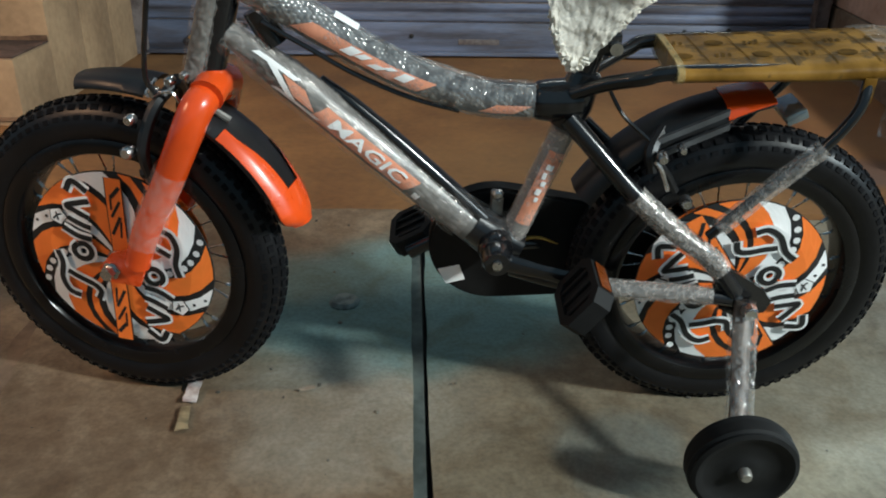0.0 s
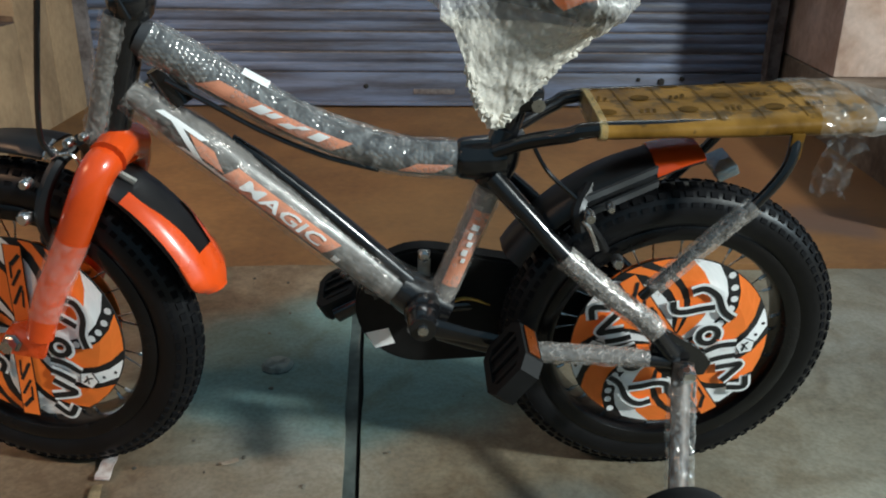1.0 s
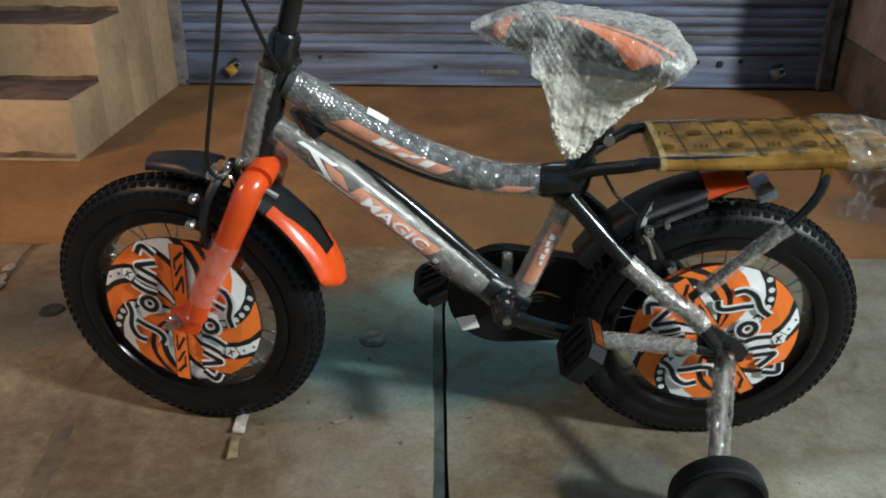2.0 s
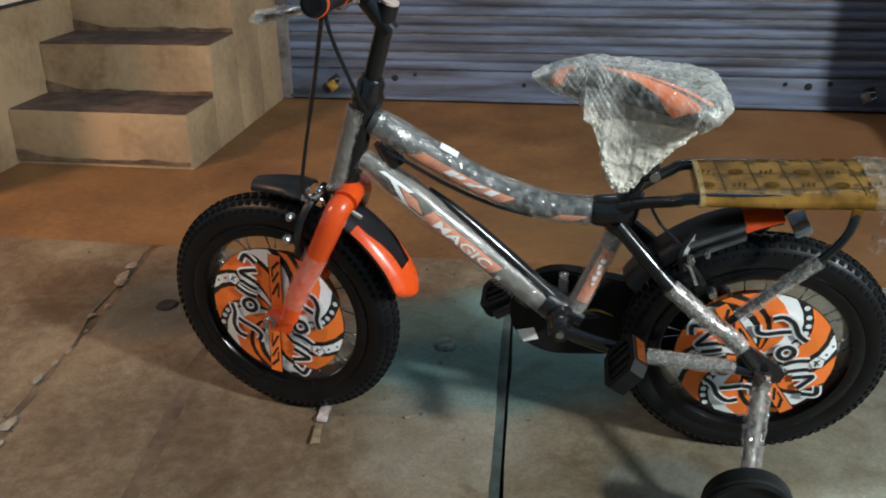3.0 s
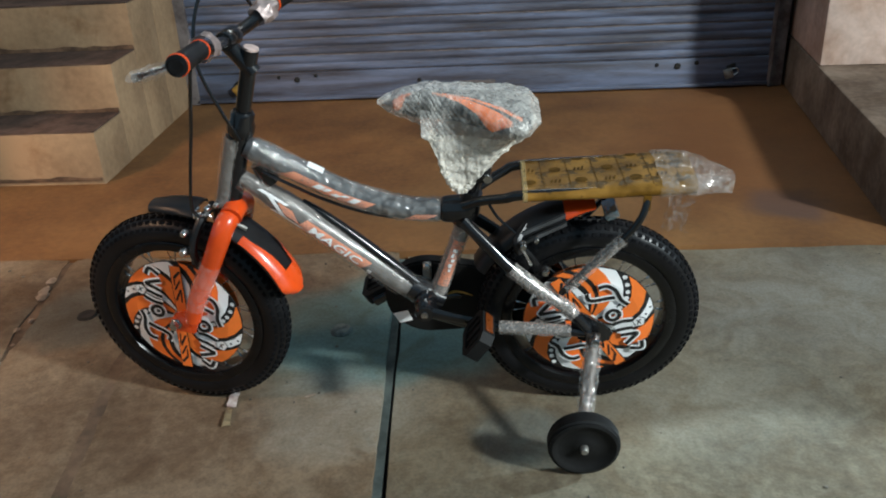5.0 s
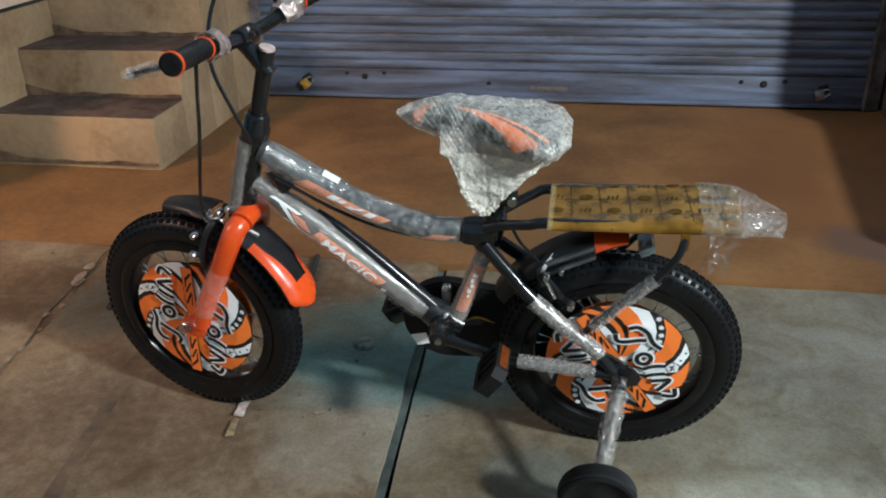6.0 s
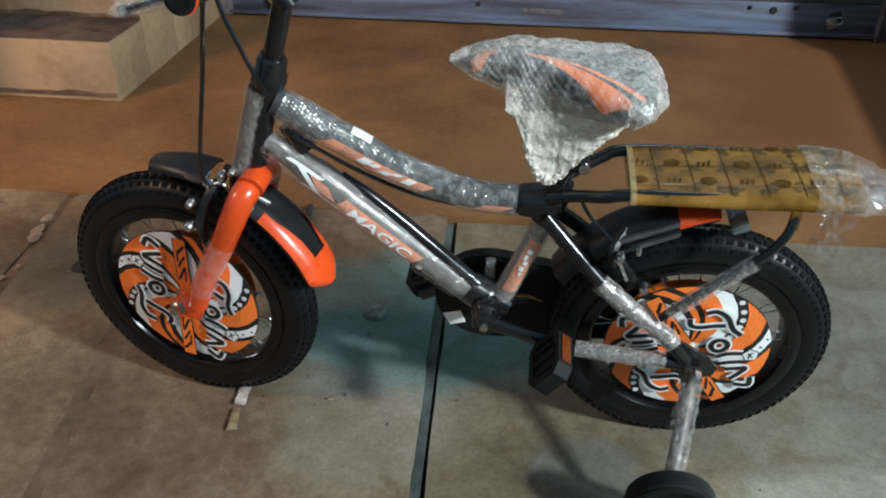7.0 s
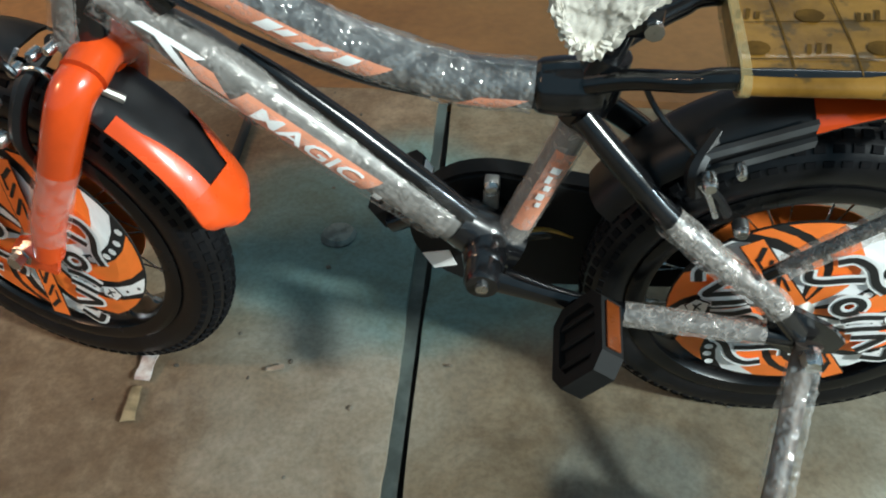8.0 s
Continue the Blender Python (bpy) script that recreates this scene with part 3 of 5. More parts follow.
side_wall = tagged(part("wall_west", bm, PLASTER), "beige plastered side wall along the stairs, pinkish above a dark line", "wall", kind="structure")
for name, z0, z1, out, material in (("upper_coat", 0.512, 2.89, 0.004, PINK), ("painted_line", 0.500, 0.5118, 0.006, DARK)):
    bm = bmesh.new()
    box(bm, -1.7599, -1.7595 + out, 0.71, 3.64, z0, z1, 0.0)
    part(name, bm, material, side_wall)
bm = bmesh.new()
box(bm, -1.76, -1.29, 3.66, 3.9, -0.18, 2.9)
tagged(part("wall_stairs", bm, PLASTER), "beige wall at the head of the stairs", "wall", kind="structure")

# raised plinth, pier and block
SLANT = lambda bm: bmesh.ops.transform(bm, matrix=Matrix(((1, 0.128, 0, 0), (-0.03, 1, 0, 0), (0, 0, 1, 0), (0, 0, 0, 1))), verts=bm.verts)
bm = bmesh.new()
box(bm, 1.240, 6.0, 0.72, 4.0, -0.18, 0.205, 0.012)
for v in bm.verts:
    v.co += Vector((0.006 * noise.noise(v.co * 3), 0.006 * noise.noise(v.co * 4), 0))
SLANT(bm)
tagged(part("platform", bm, PLATFORM), "low raised concrete platform beside the apron", "platform", kind="structure")
bm = bmesh.new()
box(bm, 1.246, 1.54, 1.72, 2.9, 0.206, 3.4, 0.006)
SLANT(bm)
tagged(part("pier", bm, PINK), "pinkish plastered wall pier beside the shutter", "wall", kind="structure")
bm = bmesh.new()
box(bm, 1.542, 1.78, 1.70, 2.9, 0.206, 0.385, 0.012)
SLANT(bm)
tagged(part("plinth_block", bm, PINK), "pale plastered low block next to the pier", "block", kind="structure")
bm = bmesh.new()
box(bm, 1.90, 6.0, 2.96, 3.1, 0.206, 3.4)
tagged(part("wall_east", bm, DARK), "dark recessed wall beyond the pier", "wall", kind="structure")

# ---- the bicycle: x runs to its rear, y away from its left side, z up; it leans on its left stabiliser ----
bike = tagged(empty("bicycle", pose(0, -0.013, -0.030, 7.5, 1.0, 0)),
              "new orange and black children's bicycle still in plastic wrapping", "bicycle")
REAR, FRONT, R = Vector((0.400, 0, 0.2145)), Vector((-0.402, 0, 0.220)), 0.2165
HEAD_LO, HEAD_HI = Vector((-0.270, 0, 0.466)), Vector((-0.228, 0, 0.612))
STEER = Matrix.Translation(HEAD_LO) @ Matrix.Rotation(radians(-11), 4, HEAD_HI - HEAD_LO) @ Matrix.Translation(-HEAD_LO)


def steered(bm):
    bmesh.ops.transform(bm, matrix=STEER, verts=bm.verts)
    return bm


def rod(name, pts, radius, material, parent=bike, label="", seg=12, steer=False, **more):
    bm = bmesh.new()
    tube(bm, pts, radius, seg, **more)
    return part(name, steered(bm) if steer else bm, material, parent, label)


def wrapping(name, pts, radius, material, label, amount=0.0005, step=0.0055, parent=bike, steer=False, seed=1):
    """A sleeve of creased clear film round a tube."""
    length = sum((Vector(b) - Vector(a)).length for a, b in zip(pts, pts[1:]))
    bm = bmesh.new()
    tube(bm, pts, radius, 24, max(4, int(length / step / (len(pts) - 1))), caps=False, jitter=0.05)
    crumple(bm, amount, seed)
    return part(name, steered(bm) if steer else bm, material, parent, label, smooth=False)


def bubble_sleeve(name, pts, radius, material, label, pitch=0.0066, height=0.0016):
    """A sleeve of small bubble wrap round a tube, with its honeycomb of domes."""
    length = sum((Vector(b) - Vector(a)).length for a, b in zip(pts, pts[1:]))
    bm = bmesh.new()
    seg = 88
    tube(bm, pts, radius, seg, int(length / 0.0017 / (len(pts) - 1)), caps=False)
    path = smooth_path(pts, int(length / 0.0017 / (len(pts) - 1)))
    bm.verts.ensure_lookup_table()
    along_line, last = 0.0, path[0]
    for i, c in enumerate(path):
        along_line += (c - last).length
        last = c
        for k in range(seg):
            v = bm.verts[i * seg + k]
            out = (v.co - c).normalized()
            loose = 0.0022 * noise.noise(v.co * 26) + 0.0010 * noise.noise(v.co * 80)
            v.co = v.co + out * (loose + height * dome(2 * math.pi * radius * k / seg, along_line, pitch))
    return part(name, bm, material, bike, label)


def turned(name, profile, centre, material, parent=bike, label="", seg=24, axis="y", steer=False):
    bm = bmesh.new()
    lathe(bm, profile, seg, axis, centre)
    return part(name, steered(bm) if steer else bm, material, parent, label)


def both(pts, side):
    return [(x, y * side, z) for x, y, z in pts]


# -- wheels --
def tyre_mesh():
    bm = bmesh.new()
    c, w, h = R - 0.031, 0.029, 0.031
    prof = []
    for k in range(15):
        a = radians(-128 + 256 * k / 14)
        prof.append((c + h * math.cos(a) - (0.0012 if abs(a) < 1.35 else 0), w * math.sin(a)))
    lathe(bm, prof, 96, closed=True)
    return bm


def tread_mesh():
    bm = bmesh.new()
    c, w, h = R - 0.031, 0.029, 0.031
    # tread knobs
    count = 84
    for k in range(count):
        for row, (turn, half) in enumerate(((-68, 0.0036), (-42, 0.0044), (-15, 0.0050), (15, 0.0050), (42, 0.0044), (68, 0.0036))):
            a, q, da = 2 * math.pi * (k + 0.5 * (row % 2)) / count, radians(turn), 0.0057 / R
            ends = []
            for lift, shrink in ((-0.004, 1.0), (0.0004, 0.8)):
                ends.append([])
                for i, j in ((-1, -1), (1, -1), (1, 1), (-1, 1)):
                    r = c + (h + lift) * math.cos(q) - j * half * shrink * math.sin(q)
                    y = (w + lift) * math.sin(q) + j * half * shrink * math.cos(q)
                    ends[-1].append(bm.verts.new((r * math.cos(a + i * da * shrink), y, r * math.sin(a + i * da * shrink))))
            lo, hi = ends
            bm.faces.new(hi)
            for i in range(4):
                bm.faces.new((lo[i], lo[(i + 1) % 4], hi[(i + 1) % 4], hi[i]))
    bmesh.ops.recalc_face_normals(bm, faces=bm.faces)
    return bm


def ribbon(bm, pts, width, y, index, n=6):
    """A flat stroke in the disc's plane."""
    path = [Vector((p[0], 0, p[1])) for p in pts]
    path = smooth_path(path, n)
    left, right = [], []
    for i, p in enumerate(path):
        d = (path[min(i + 1, len(path) - 1)] - path[max(i - 1, 0)]).normalized()
        side = Vector((-d.z, 0, d.x)) * width / 2
        left.append(bm.verts.new((p.x + side.x, y, p.z + side.z)))
        right.append(bm.verts.new((p.x - side.x, y, p.z - side.z)))
    for i in range(len(path) - 1):
        f = bm.faces.new((right[i], left[i], left[i + 1], right[i + 1]))
        f.material_index = index


def dot(bm, x, z, r, y, index, seg=10):
    f = bm.faces.new([bm.verts.new((x + r * math.cos(-2 * math.pi * k / seg), y, z + r * math.sin(-2 * math.pi * k / seg))) for k in range(seg)][::-1])
    f.material_index = index


DISC = 0.127


def wheel_disc_mesh(turn):
    """The printed plastic disc: swirling stripes, dots, a band across and curly marks."""
    bm = bmesh.new()
    lathe(bm, [(0.012, 0.0), (0.05, -0.002), (0.1, -0.0005), (DISC, 0.004), (DISC, 0.006), (0.1, 0.0025), (0.012, 0.003)], 72)
    def lift(r):
        return float(np.interp(r, [0.012, 0.05, 0.1, DISC], [0.0, -0.002, -0.0005, 0.004]))

    def swirl(a0, width, r0, r1, index, layer, twist):
        rs = np.linspace(r0, r1, 9)
        strip = []
        for r in rs:
            t = (r - 0.02) / (DISC - 0.02)
            a = a0 + twist * t * t
            row = []
            for j in range(4):
                q = radians(a + width * (j / 3 - 0.5))
                row.append(bm.verts.new((r * math.cos(q), lift(r) - layer, r * math.sin(q))))
            strip.append(row)
        for p, q in zip(strip, strip[1:]):
            for j in range(3):
                f = bm.faces.new((p[j], p[j + 1], q[j + 1], q[j]))
                f.material_index = index
                f.normal_update()
                if f.normal.y > 0:
                    f.normal_flip()

    # from the dark ground up: orange blades, white blades, a white stripe with dark dots, a row of pale dots on black
    for f in bm.faces:
        f.material_index = 1
    twist = 40

    def bend(a0, r):
        t = (r - 0.02) / (DISC - 0.02)
        return radians(a0 + twist * t * t)

    half_turn = (("black", 9), ("white", 21), ("black", 7), ("orange", 27), ("black", 6), ("dark_dots", 13), ("black", 7), ("orange", 23),
                 ("pale_dots", 13), ("white", 17), ("orange", 22), ("black", 7), ("orange", 8))
    at = 90 - twist + 1
    for kind, width in half_turn * 2:
        mid = at + width / 2
        at += width
        if kind == "orange":
            swirl(mid, width, 0.014, 0.1262, 0, 0.0006, twist)
        elif kind in ("white", "dark_dots"):
            swirl(mid, width, 0.018, 0.1262, 2, 0.0006, twist)
        if kind in ("pale_dots", "dark_dots"):
            for j in range(7):
                r = 0.058 + 0.0105 * j
                a = bend(mid, r)
                dot(bm, r * math.cos(a), r * math.sin(a), 0.0048 if kind == "pale_dots" else 0.0022, lift(r) - 0.0014, 2 if kind == "pale_dots" else 1)
        # a small shield badge on the dotted stripe
        if kind == "dark_dots":
            r = 0.097
            a = bend(mid, r)
            x, z = r * math.cos(a), r * math.sin(a)
            dot(bm, x, z, 0.0138, lift(r) - 0.0024, 1, 5)
            dot(bm, x, z, 0.0122, lift(r) - 0.003, 2, 5)
            ribbon(bm, [(x - 0.006, z - 0.005), (x, z + 0.002), (x + 0.006, z + 0.004)], 0.0022, lift(r) - 0.0036, 1, 3)
            ribbon(bm, [(x - 0.002, z + 0.006), (x + 0.001, z - 0.006)], 0.0020, lift(r) - 0.0036, 1, 3)
    # the band across the middle: an orange ladder with a dark outline and slanted gaps
    for side in (-1, 1):
        pts = [(0.004 * side, 0.014 * side), (0.0, 0.07 * side), (-0.003 * side, 0.123 * side)]
        ribbon(bm, pts, 0.0245, -0.0050, 1)
        ribbon(bm, pts, 0.0215, -0.0055, 0)
        for z0, z1, w in ((0.042, 0.070, 0.0042), (0.068, 0.092, 0.0036), (0.096, 0.112, 0.0050)):
            ribbon(bm, [(-0.0058 * side, z0 * side), (0.0058 * side, z1 * side)], w, -0.006, 1)
        ribbon(bm, [(0.006 * side, 0.040 * side), (0.0065 * side, 0.064 * side)], 0.0026, -0.006, 1)
        ribbon(bm, [(-0.006 * side, 0.078 * side), (-0.0065 * side, 0.100 * side)], 0.0026, -0.006, 1)
    # bold curly marks on either side, a dark stroke on a pale one: a hook, a swash, a ring, slanted bars and a wave
    ring = [(-0.002 + 0.0105 * math.cos(0.5 + k * 0.7854), -0.004 + 0.0125 * math.sin(0.5 + k * 0.7854)) for k in range(9)]
    marks = [
        [(-0.034, 0.020), (-0.040, 0.004), (-0.046, -0.016), (-0.054, -0.026), (-0.066, -0.022)],
        [(-0.066, 0.004), (-0.062, 0.020), (-0.046, 0.029), (-0.024, 0.027), (-0.008, 0.033)],
        ring,
        [(0.026, 0.022), (0.018, 0.002), (0.016, -0.018)],
        [(0.040, 0.014), (0.034, -0.004), (0.031, -0.018)],
        [(0.044, -0.016), (0.050, 0.002), (0.055, 0.014), (0.062, -0.004), (0.066, -0.018)],
        [(0.074, 0.013), (0.088, 0.004), (0.078, -0.016)],
    ]
    for colour, width, y in ((2, 0.0150, -0.0064), (1, 0.0076, -0.0072)):
        for side in (-1, 1):
            for stroke in marks:
                ribbon(bm, [((0.053 + v * 0.98) * side, (-0.010 - u * 1.12) * side) for u, v in stroke], width, y, colour)
    bmesh.ops.transform(bm, matrix=Matrix.Rotation(radians(-turn), 4, "Y"), verts=bm.verts)
    return bm


def wheel(name, centre, turn, m):
    """Hub with tyre, rim, spokes and the printed disc on its left side."""
    bm = bmesh.new()
    lathe(bm, [(0.004, -0.055), (0.006, -0.05), (0.02, -0.03), (0.02, -0.026), (0.012, -0.02), (0.012, 0.02), (0.02, 0.026), (0.02, 0.03), (0.006, 0.05), (0.004, 0.055)], 24)
    hub = part(name, bm, ZINC, bike)
    hub.matrix_local = m @ Matrix.Translation(centre)
    part("tyre", tyre_mesh(), RUBBER, hub, "black knobbly rubber tyre")
    tagged(part("tread", tread_mesh(), TREAD_RUBBER, hub, smooth=False), "small rubber tread knobs", kind="stuff")
    bm = bmesh.new()
    lathe(bm, [(0.147, -0.021), (0.150, -0.0265), (0.156, -0.0285), (0.164, -0.0285), (0.169, -0.0265), (0.169, 0.0265), (0.164, 0.0285), (0.156, 0.0285), (0.150, 0.0265), (0.147, 0.021), (0.1455, 0.010), (0.1455, -0.010)], 72, closed=True)
    part("rim", bm, RIM_BLACK, hub, "glossy black rim")
    bm = bmesh.new()
    for k in range(28):
        a = 2 * math.pi * k / 28
        s = -1 if k % 2 else 1
        b = a + s * 0.32 * (1 if k % 4 < 2 else -1)
        p0, p1 = Vector((0.02 * math.cos(b), 0.027 * s, 0.02 * math.sin(b))), Vector((0.150 * math.cos(a), 0.006 * s, 0.150 * math.sin(a)))
        tube(bm, [p0, p1], 0.0011, 5)
        tube(bm, [p1 + (p0 - p1) * 0.02, p1 + (p0 - p1) * 0.10], 0.0021, 6)
    part("spokes", bm, CHROME, hub, "thin steel spokes")
    ob = part("wheel_disc", wheel_disc_mesh(turn), [ORANGE_PRINT, BLACK_PRINT, WHITE_PRINT], hub, "orange disc printed with black and white swirls", smooth=False)
    ob.location = (0, -0.031, 0)
    bm = bmesh.new()
    lathe(bm, [(0.012, 0.024), (0.05, 0.026), (0.098, 0.024), (0.098, 0.022), (0.012, 0.021)], 48)
    part("far_disc", bm, ORANGE_PRINT, hub)
    return hub


wheel("rear_wheel", REAR, 33, Matrix.Identity(4))
wheel("front_wheel", FRONT, -6, STEER)

# -- fork and front brake --
for side, wrapped in ((-1, True), (1, False)):
    leg = [(-0.262, 0.012, 0.458), (-0.266, 0.040, 0.448), (-0.279, 0.052, 0.415), (-0.310, 0.054, 0.350), (-0.345, 0.053, 0.285), (-0.366, 0.052, 0.232)]
    rod("fork_leg", both(leg, side), [0.020, 0.020, 0.0195, 0.0185, 0.0175, 0.016], ORANGE, steer=True, label="glossy orange fork leg", seg=16)
    bm = bmesh.new()
    slab(bm, [(-0.350, 0.262), (-0.398, 0.246), (-0.418, 0.222), (-0.408, 0.203), (-0.366, 0.200), (-0.352, 0.235)], side * 0.050, side * 0.056)
    part("dropout", steered(bm), ORANGE, bike)
    turned("axle_nut", [(0.0005, 0.070 * side), (0.009, 0.070 * side), (0.009, 0.058 * side), (0.013, 0.0575 * side), (0.013, 0.056 * side)], FRONT, CHROME, steer=True, seg=6)
    if wrapped:
        wrapping("fork_wrap", both([(-0.300, 0.0545, 0.372), (-0.328, 0.0545, 0.318), (-0.352, 0.053, 0.266)], side), 0.0205, THIN_WRAP, "creased clear wrap on the fork leg", amount=0.0003, step=0.008, steer=True, seed=43)
rod("fork_crown", [(-0.258, -0.03, 0.460), (-0.258, 0, 0.468), (-0.258, 0.03, 0.460)], 0.021, ORANGE, steer=True, seg=16)
bm = bmesh.new()
tube(bm, [(-0.331, -0.048, 0.352), (-0.334, -0.052, 0.395), (-0.322, -0.036, 0.440), (-0.308, -0.01, 0.462)], [0.006, 0.008, 0.008, 0.007], 8)
tube(bm, [(-0.331, 0.048, 0.352), (-0.334, 0.052, 0.395), (-0.322, 0.036, 0.440), (-0.308, 0.0, 0.466)], [0.006, 0.008, 0.008, 0.007], 8)
part("brake_caliper", steered(bm), SOFT_BLACK, bike, "black front brake caliper")
for p, r in (((-0.342, -0.056, 0.432), 0.0065), ((-0.352, -0.055, 0.390), 0.008), ((-0.316, -0.04, 0.462), 0.006), ((-0.300, -0.03, 0.474), 0.006), ((-0.282, -0.028, 0.482), 0.005)):
    turned("brake_bolt", [(0.0005, -0.009), (r * 0.7, -0.009), (r, -0.006), (r, 0.004)], p, CHROME, steer=True, seg=10)
rod("brake_pad", [(-0.352, -0.030, 0.352), (-0.318, -0.030, 0.362)], 0.008, SOFT_BLACK, steer=True, seg=8)
rod("brake_spring", [(-0.318, -0.03, 0.475), (-0.330, -0.035, 0.455), (-0.300, -0.035, 0.462), (-0.290, -0.03, 0.445)], 0.0022, CHROME, steer=True, seg=6)


# -- mudguards --
def guard(bm, centre, r, a0, a1, half, drop, thick=0.0035, n=20, taper=None, lift=0.0, flat=False):
    """A mudguard shell: an arc round the wheel with turned-down edges."""
    shells = []
    for layer in (0.0, thick):
        rows = []
        for i in range(n + 1):
            t = i / n
            a = radians(a0 + (a1 - a0) * t)
            w = half * (taper(t) if taper else 1.0)
            rad = r(t) if callable(r) else r
            deep = drop(t) if callable(drop) else drop
            across = [(-1.0, deep), (-0.8, deep * 0.35), (-0.4, 0.0), (0.4, 0.0), (0.8, deep * 0.35), (1.0, deep)]
            rows.append([bm.verts.new((centre.x + (rad - d - layer + lift) * math.cos(a), w * y, centre.z + (rad - d - layer + lift) * math.sin(a))) for y, d in across])
        shells.append(rows)
    top, low = shells
    m = 6
    for i in range(n):
        for j in range(m - 1):
            bm.faces.new((top[i][j], top[i + 1][j], top[i + 1][j + 1], top[i][j + 1]))
            bm.faces.new((low[i][j + 1], low[i + 1][j + 1], low[i + 1][j], low[i][j]))
        for j in (0, m - 1):
            bm.faces.new((top[i][j], low[i][j], low[i + 1][j], top[i + 1][j]))
    for i in (0, n):
        for j in range(m - 1):
            bm.faces.new((top[i][j], top[i][j + 1], low[i][j + 1], low[i][j]))
    bmesh.ops.recalc_face_normals(bm, faces=bm.faces)
    return bm


round_tip = lambda t: 1.0 if t > 0.13 else max(0.42, math.sin(math.acos(max(-1, min(1, 1 - t / 0.13)))))
mud = part("front_mudguard", steered(guard(bmesh.new(), FRONT, lambda t: 0.262 - 0.004 * t, 17.5, 62, 0.042, 0.014, taper=lambda t: round_tip(t) * (1.0 - 0.25 * max(0, t - 0.6)))), SOFT_BLACK, bike, "black plastic mudguard with orange edges")
bm = guard(bmesh.new(), FRONT, lambda t: 0.262, 17.1, 28.5, 0.0425, 0.0142, thick=0.002, lift=0.0022, n=14, taper=lambda t: round_tip(t * 0.24))
part("orange_tip", steered(bm), ORANGE, mud, "orange mudguard tip")
bm = bmesh.new()
for side, end in ((-1, 51), (1, 41)):
    rows = []
    for i in range(13):
        t = i / 12
        a = radians(28.3 + (end - 28.3) * t)
        inner = 0.017 + 0.019 * t ** 2
        row = []
        for y in (0.0428, 0.037, 0.030, inner if inner < 0.029 else 0.029):
            d = float(np.interp(y / 0.0425, [0, 0.4, 0.8, 1.0], [0, 0, 0.0048, 0.0142]))
            rad = 0.2648 - 0.004 * (a - radians(18.5)) / radians(43.5) - d
            row.append(bm.verts.new((FRONT.x + rad * math.cos(a), side * y, FRONT.z + rad * math.sin(a))))
        rows.append(row)
    for p, q in zip(rows, rows[1:]):
        for j in range(3):
            bm.faces.new((p[j], p[j + 1], q[j + 1], q[j]))
bmesh.ops.recalc_face_normals(bm, faces=bm.faces)
part("orange_edge", steered(bm), ORANGE, mud, "orange side stripe")
bm = guard(bmesh.new(), FRONT, lambda t: 0.256 - 0.010 * t, 74, 97, 0.034, 0.012, taper=lambda t: 1.0 - 0.35 * t * t)
part("front_mudguard_nose", steered(bm), SOFT_BLACK, bike, "short black front half of the mudguard")
rod("mudguard_stay", [(-0.285, -0.012, 0.470), (-0.262, -0.02, 0.445), (-0.240, -0.012, 0.426)], 0.0045, ZINC, steer=True, seg=8)

tail = part("rear_mudguard", guard(bmesh.new(), REAR, lambda t: 0.262 - 0.006 * t, 91, 150, 0.037, lambda t: 0.004 + 0.016 * min(1.0, t * 4.2)), SOFT_BLACK, bike, "black plastic rear mudguard")
bm = guard(bmesh.new(), REAR, lambda t: 0.2622 - 0.0012 * t, 90.7, 103, 0.0378, lambda t: 0.004 + 0.0145 * min(1.0, t * 1.05), thick=0.002, lift=0.002, n=8)
part("orange_tip", bm, ORANGE, tail, "orange mudguard end")
for lower in (0.0, 0.017):
    bm = bmesh.new()
    slab(bm, [(0.262 + lower * 0.4, 0.425 - lower), (0.343 + lower * 0.2, 0.4655 - lower), (0.343 + lower * 0.2, 0.4580 - lower), (0.262 + lower * 0.4, 0.4175 - lower)], -0.0425, -0.0365)
    part("mudguard_rail", bm, RAIL_GREY, tail)
bm = bmesh.new()
box(bm, 0.414, 0.440, -0.034, 0.02, 0.448, 0.462, 0.003, Matrix.Translation((0.427, 0, 0.455)) @ Matrix.Rotation(radians(-28), 4, "Y") @ Matrix.Translation((-0.427, 0, -0.455)))
part("reflector", bm, film("reflector_plastic", (0.35, 0.45, 0.5), 0.8, 90, 0.1, 0.4, 0.002), bike, "small pale reflector")

# -- main frame --
rod("head_tube", [HEAD_LO, HEAD_HI], 0.0195, BLACK, seg=20, label="glossy black head tube")
wrapping("head_wrap", [HEAD_LO + Vector((-0.010, -0.005, 0.004)), (HEAD_LO + HEAD_HI) / 2 + Vector((-0.012, -0.005, 0)), HEAD_HI + Vector((-0.010, -0.005, 0.0))], 0.0185, WRAP, "creased clear wrap on the head tube", amount=0.0010, seed=24)
rod("head_sleeve", [HEAD_LO + Vector((-0.009, -0.004, 0.006)), HEAD_HI + Vector((-0.009, -0.004, -0.002))], 0.0165, SILVER, seg=18)
axis = (HEAD_HI - HEAD_LO).normalized()
turn_to = lambda p: Matrix.Translation(p) @ axis.to_track_quat("Z", "Y").to_matrix().to_4x4()
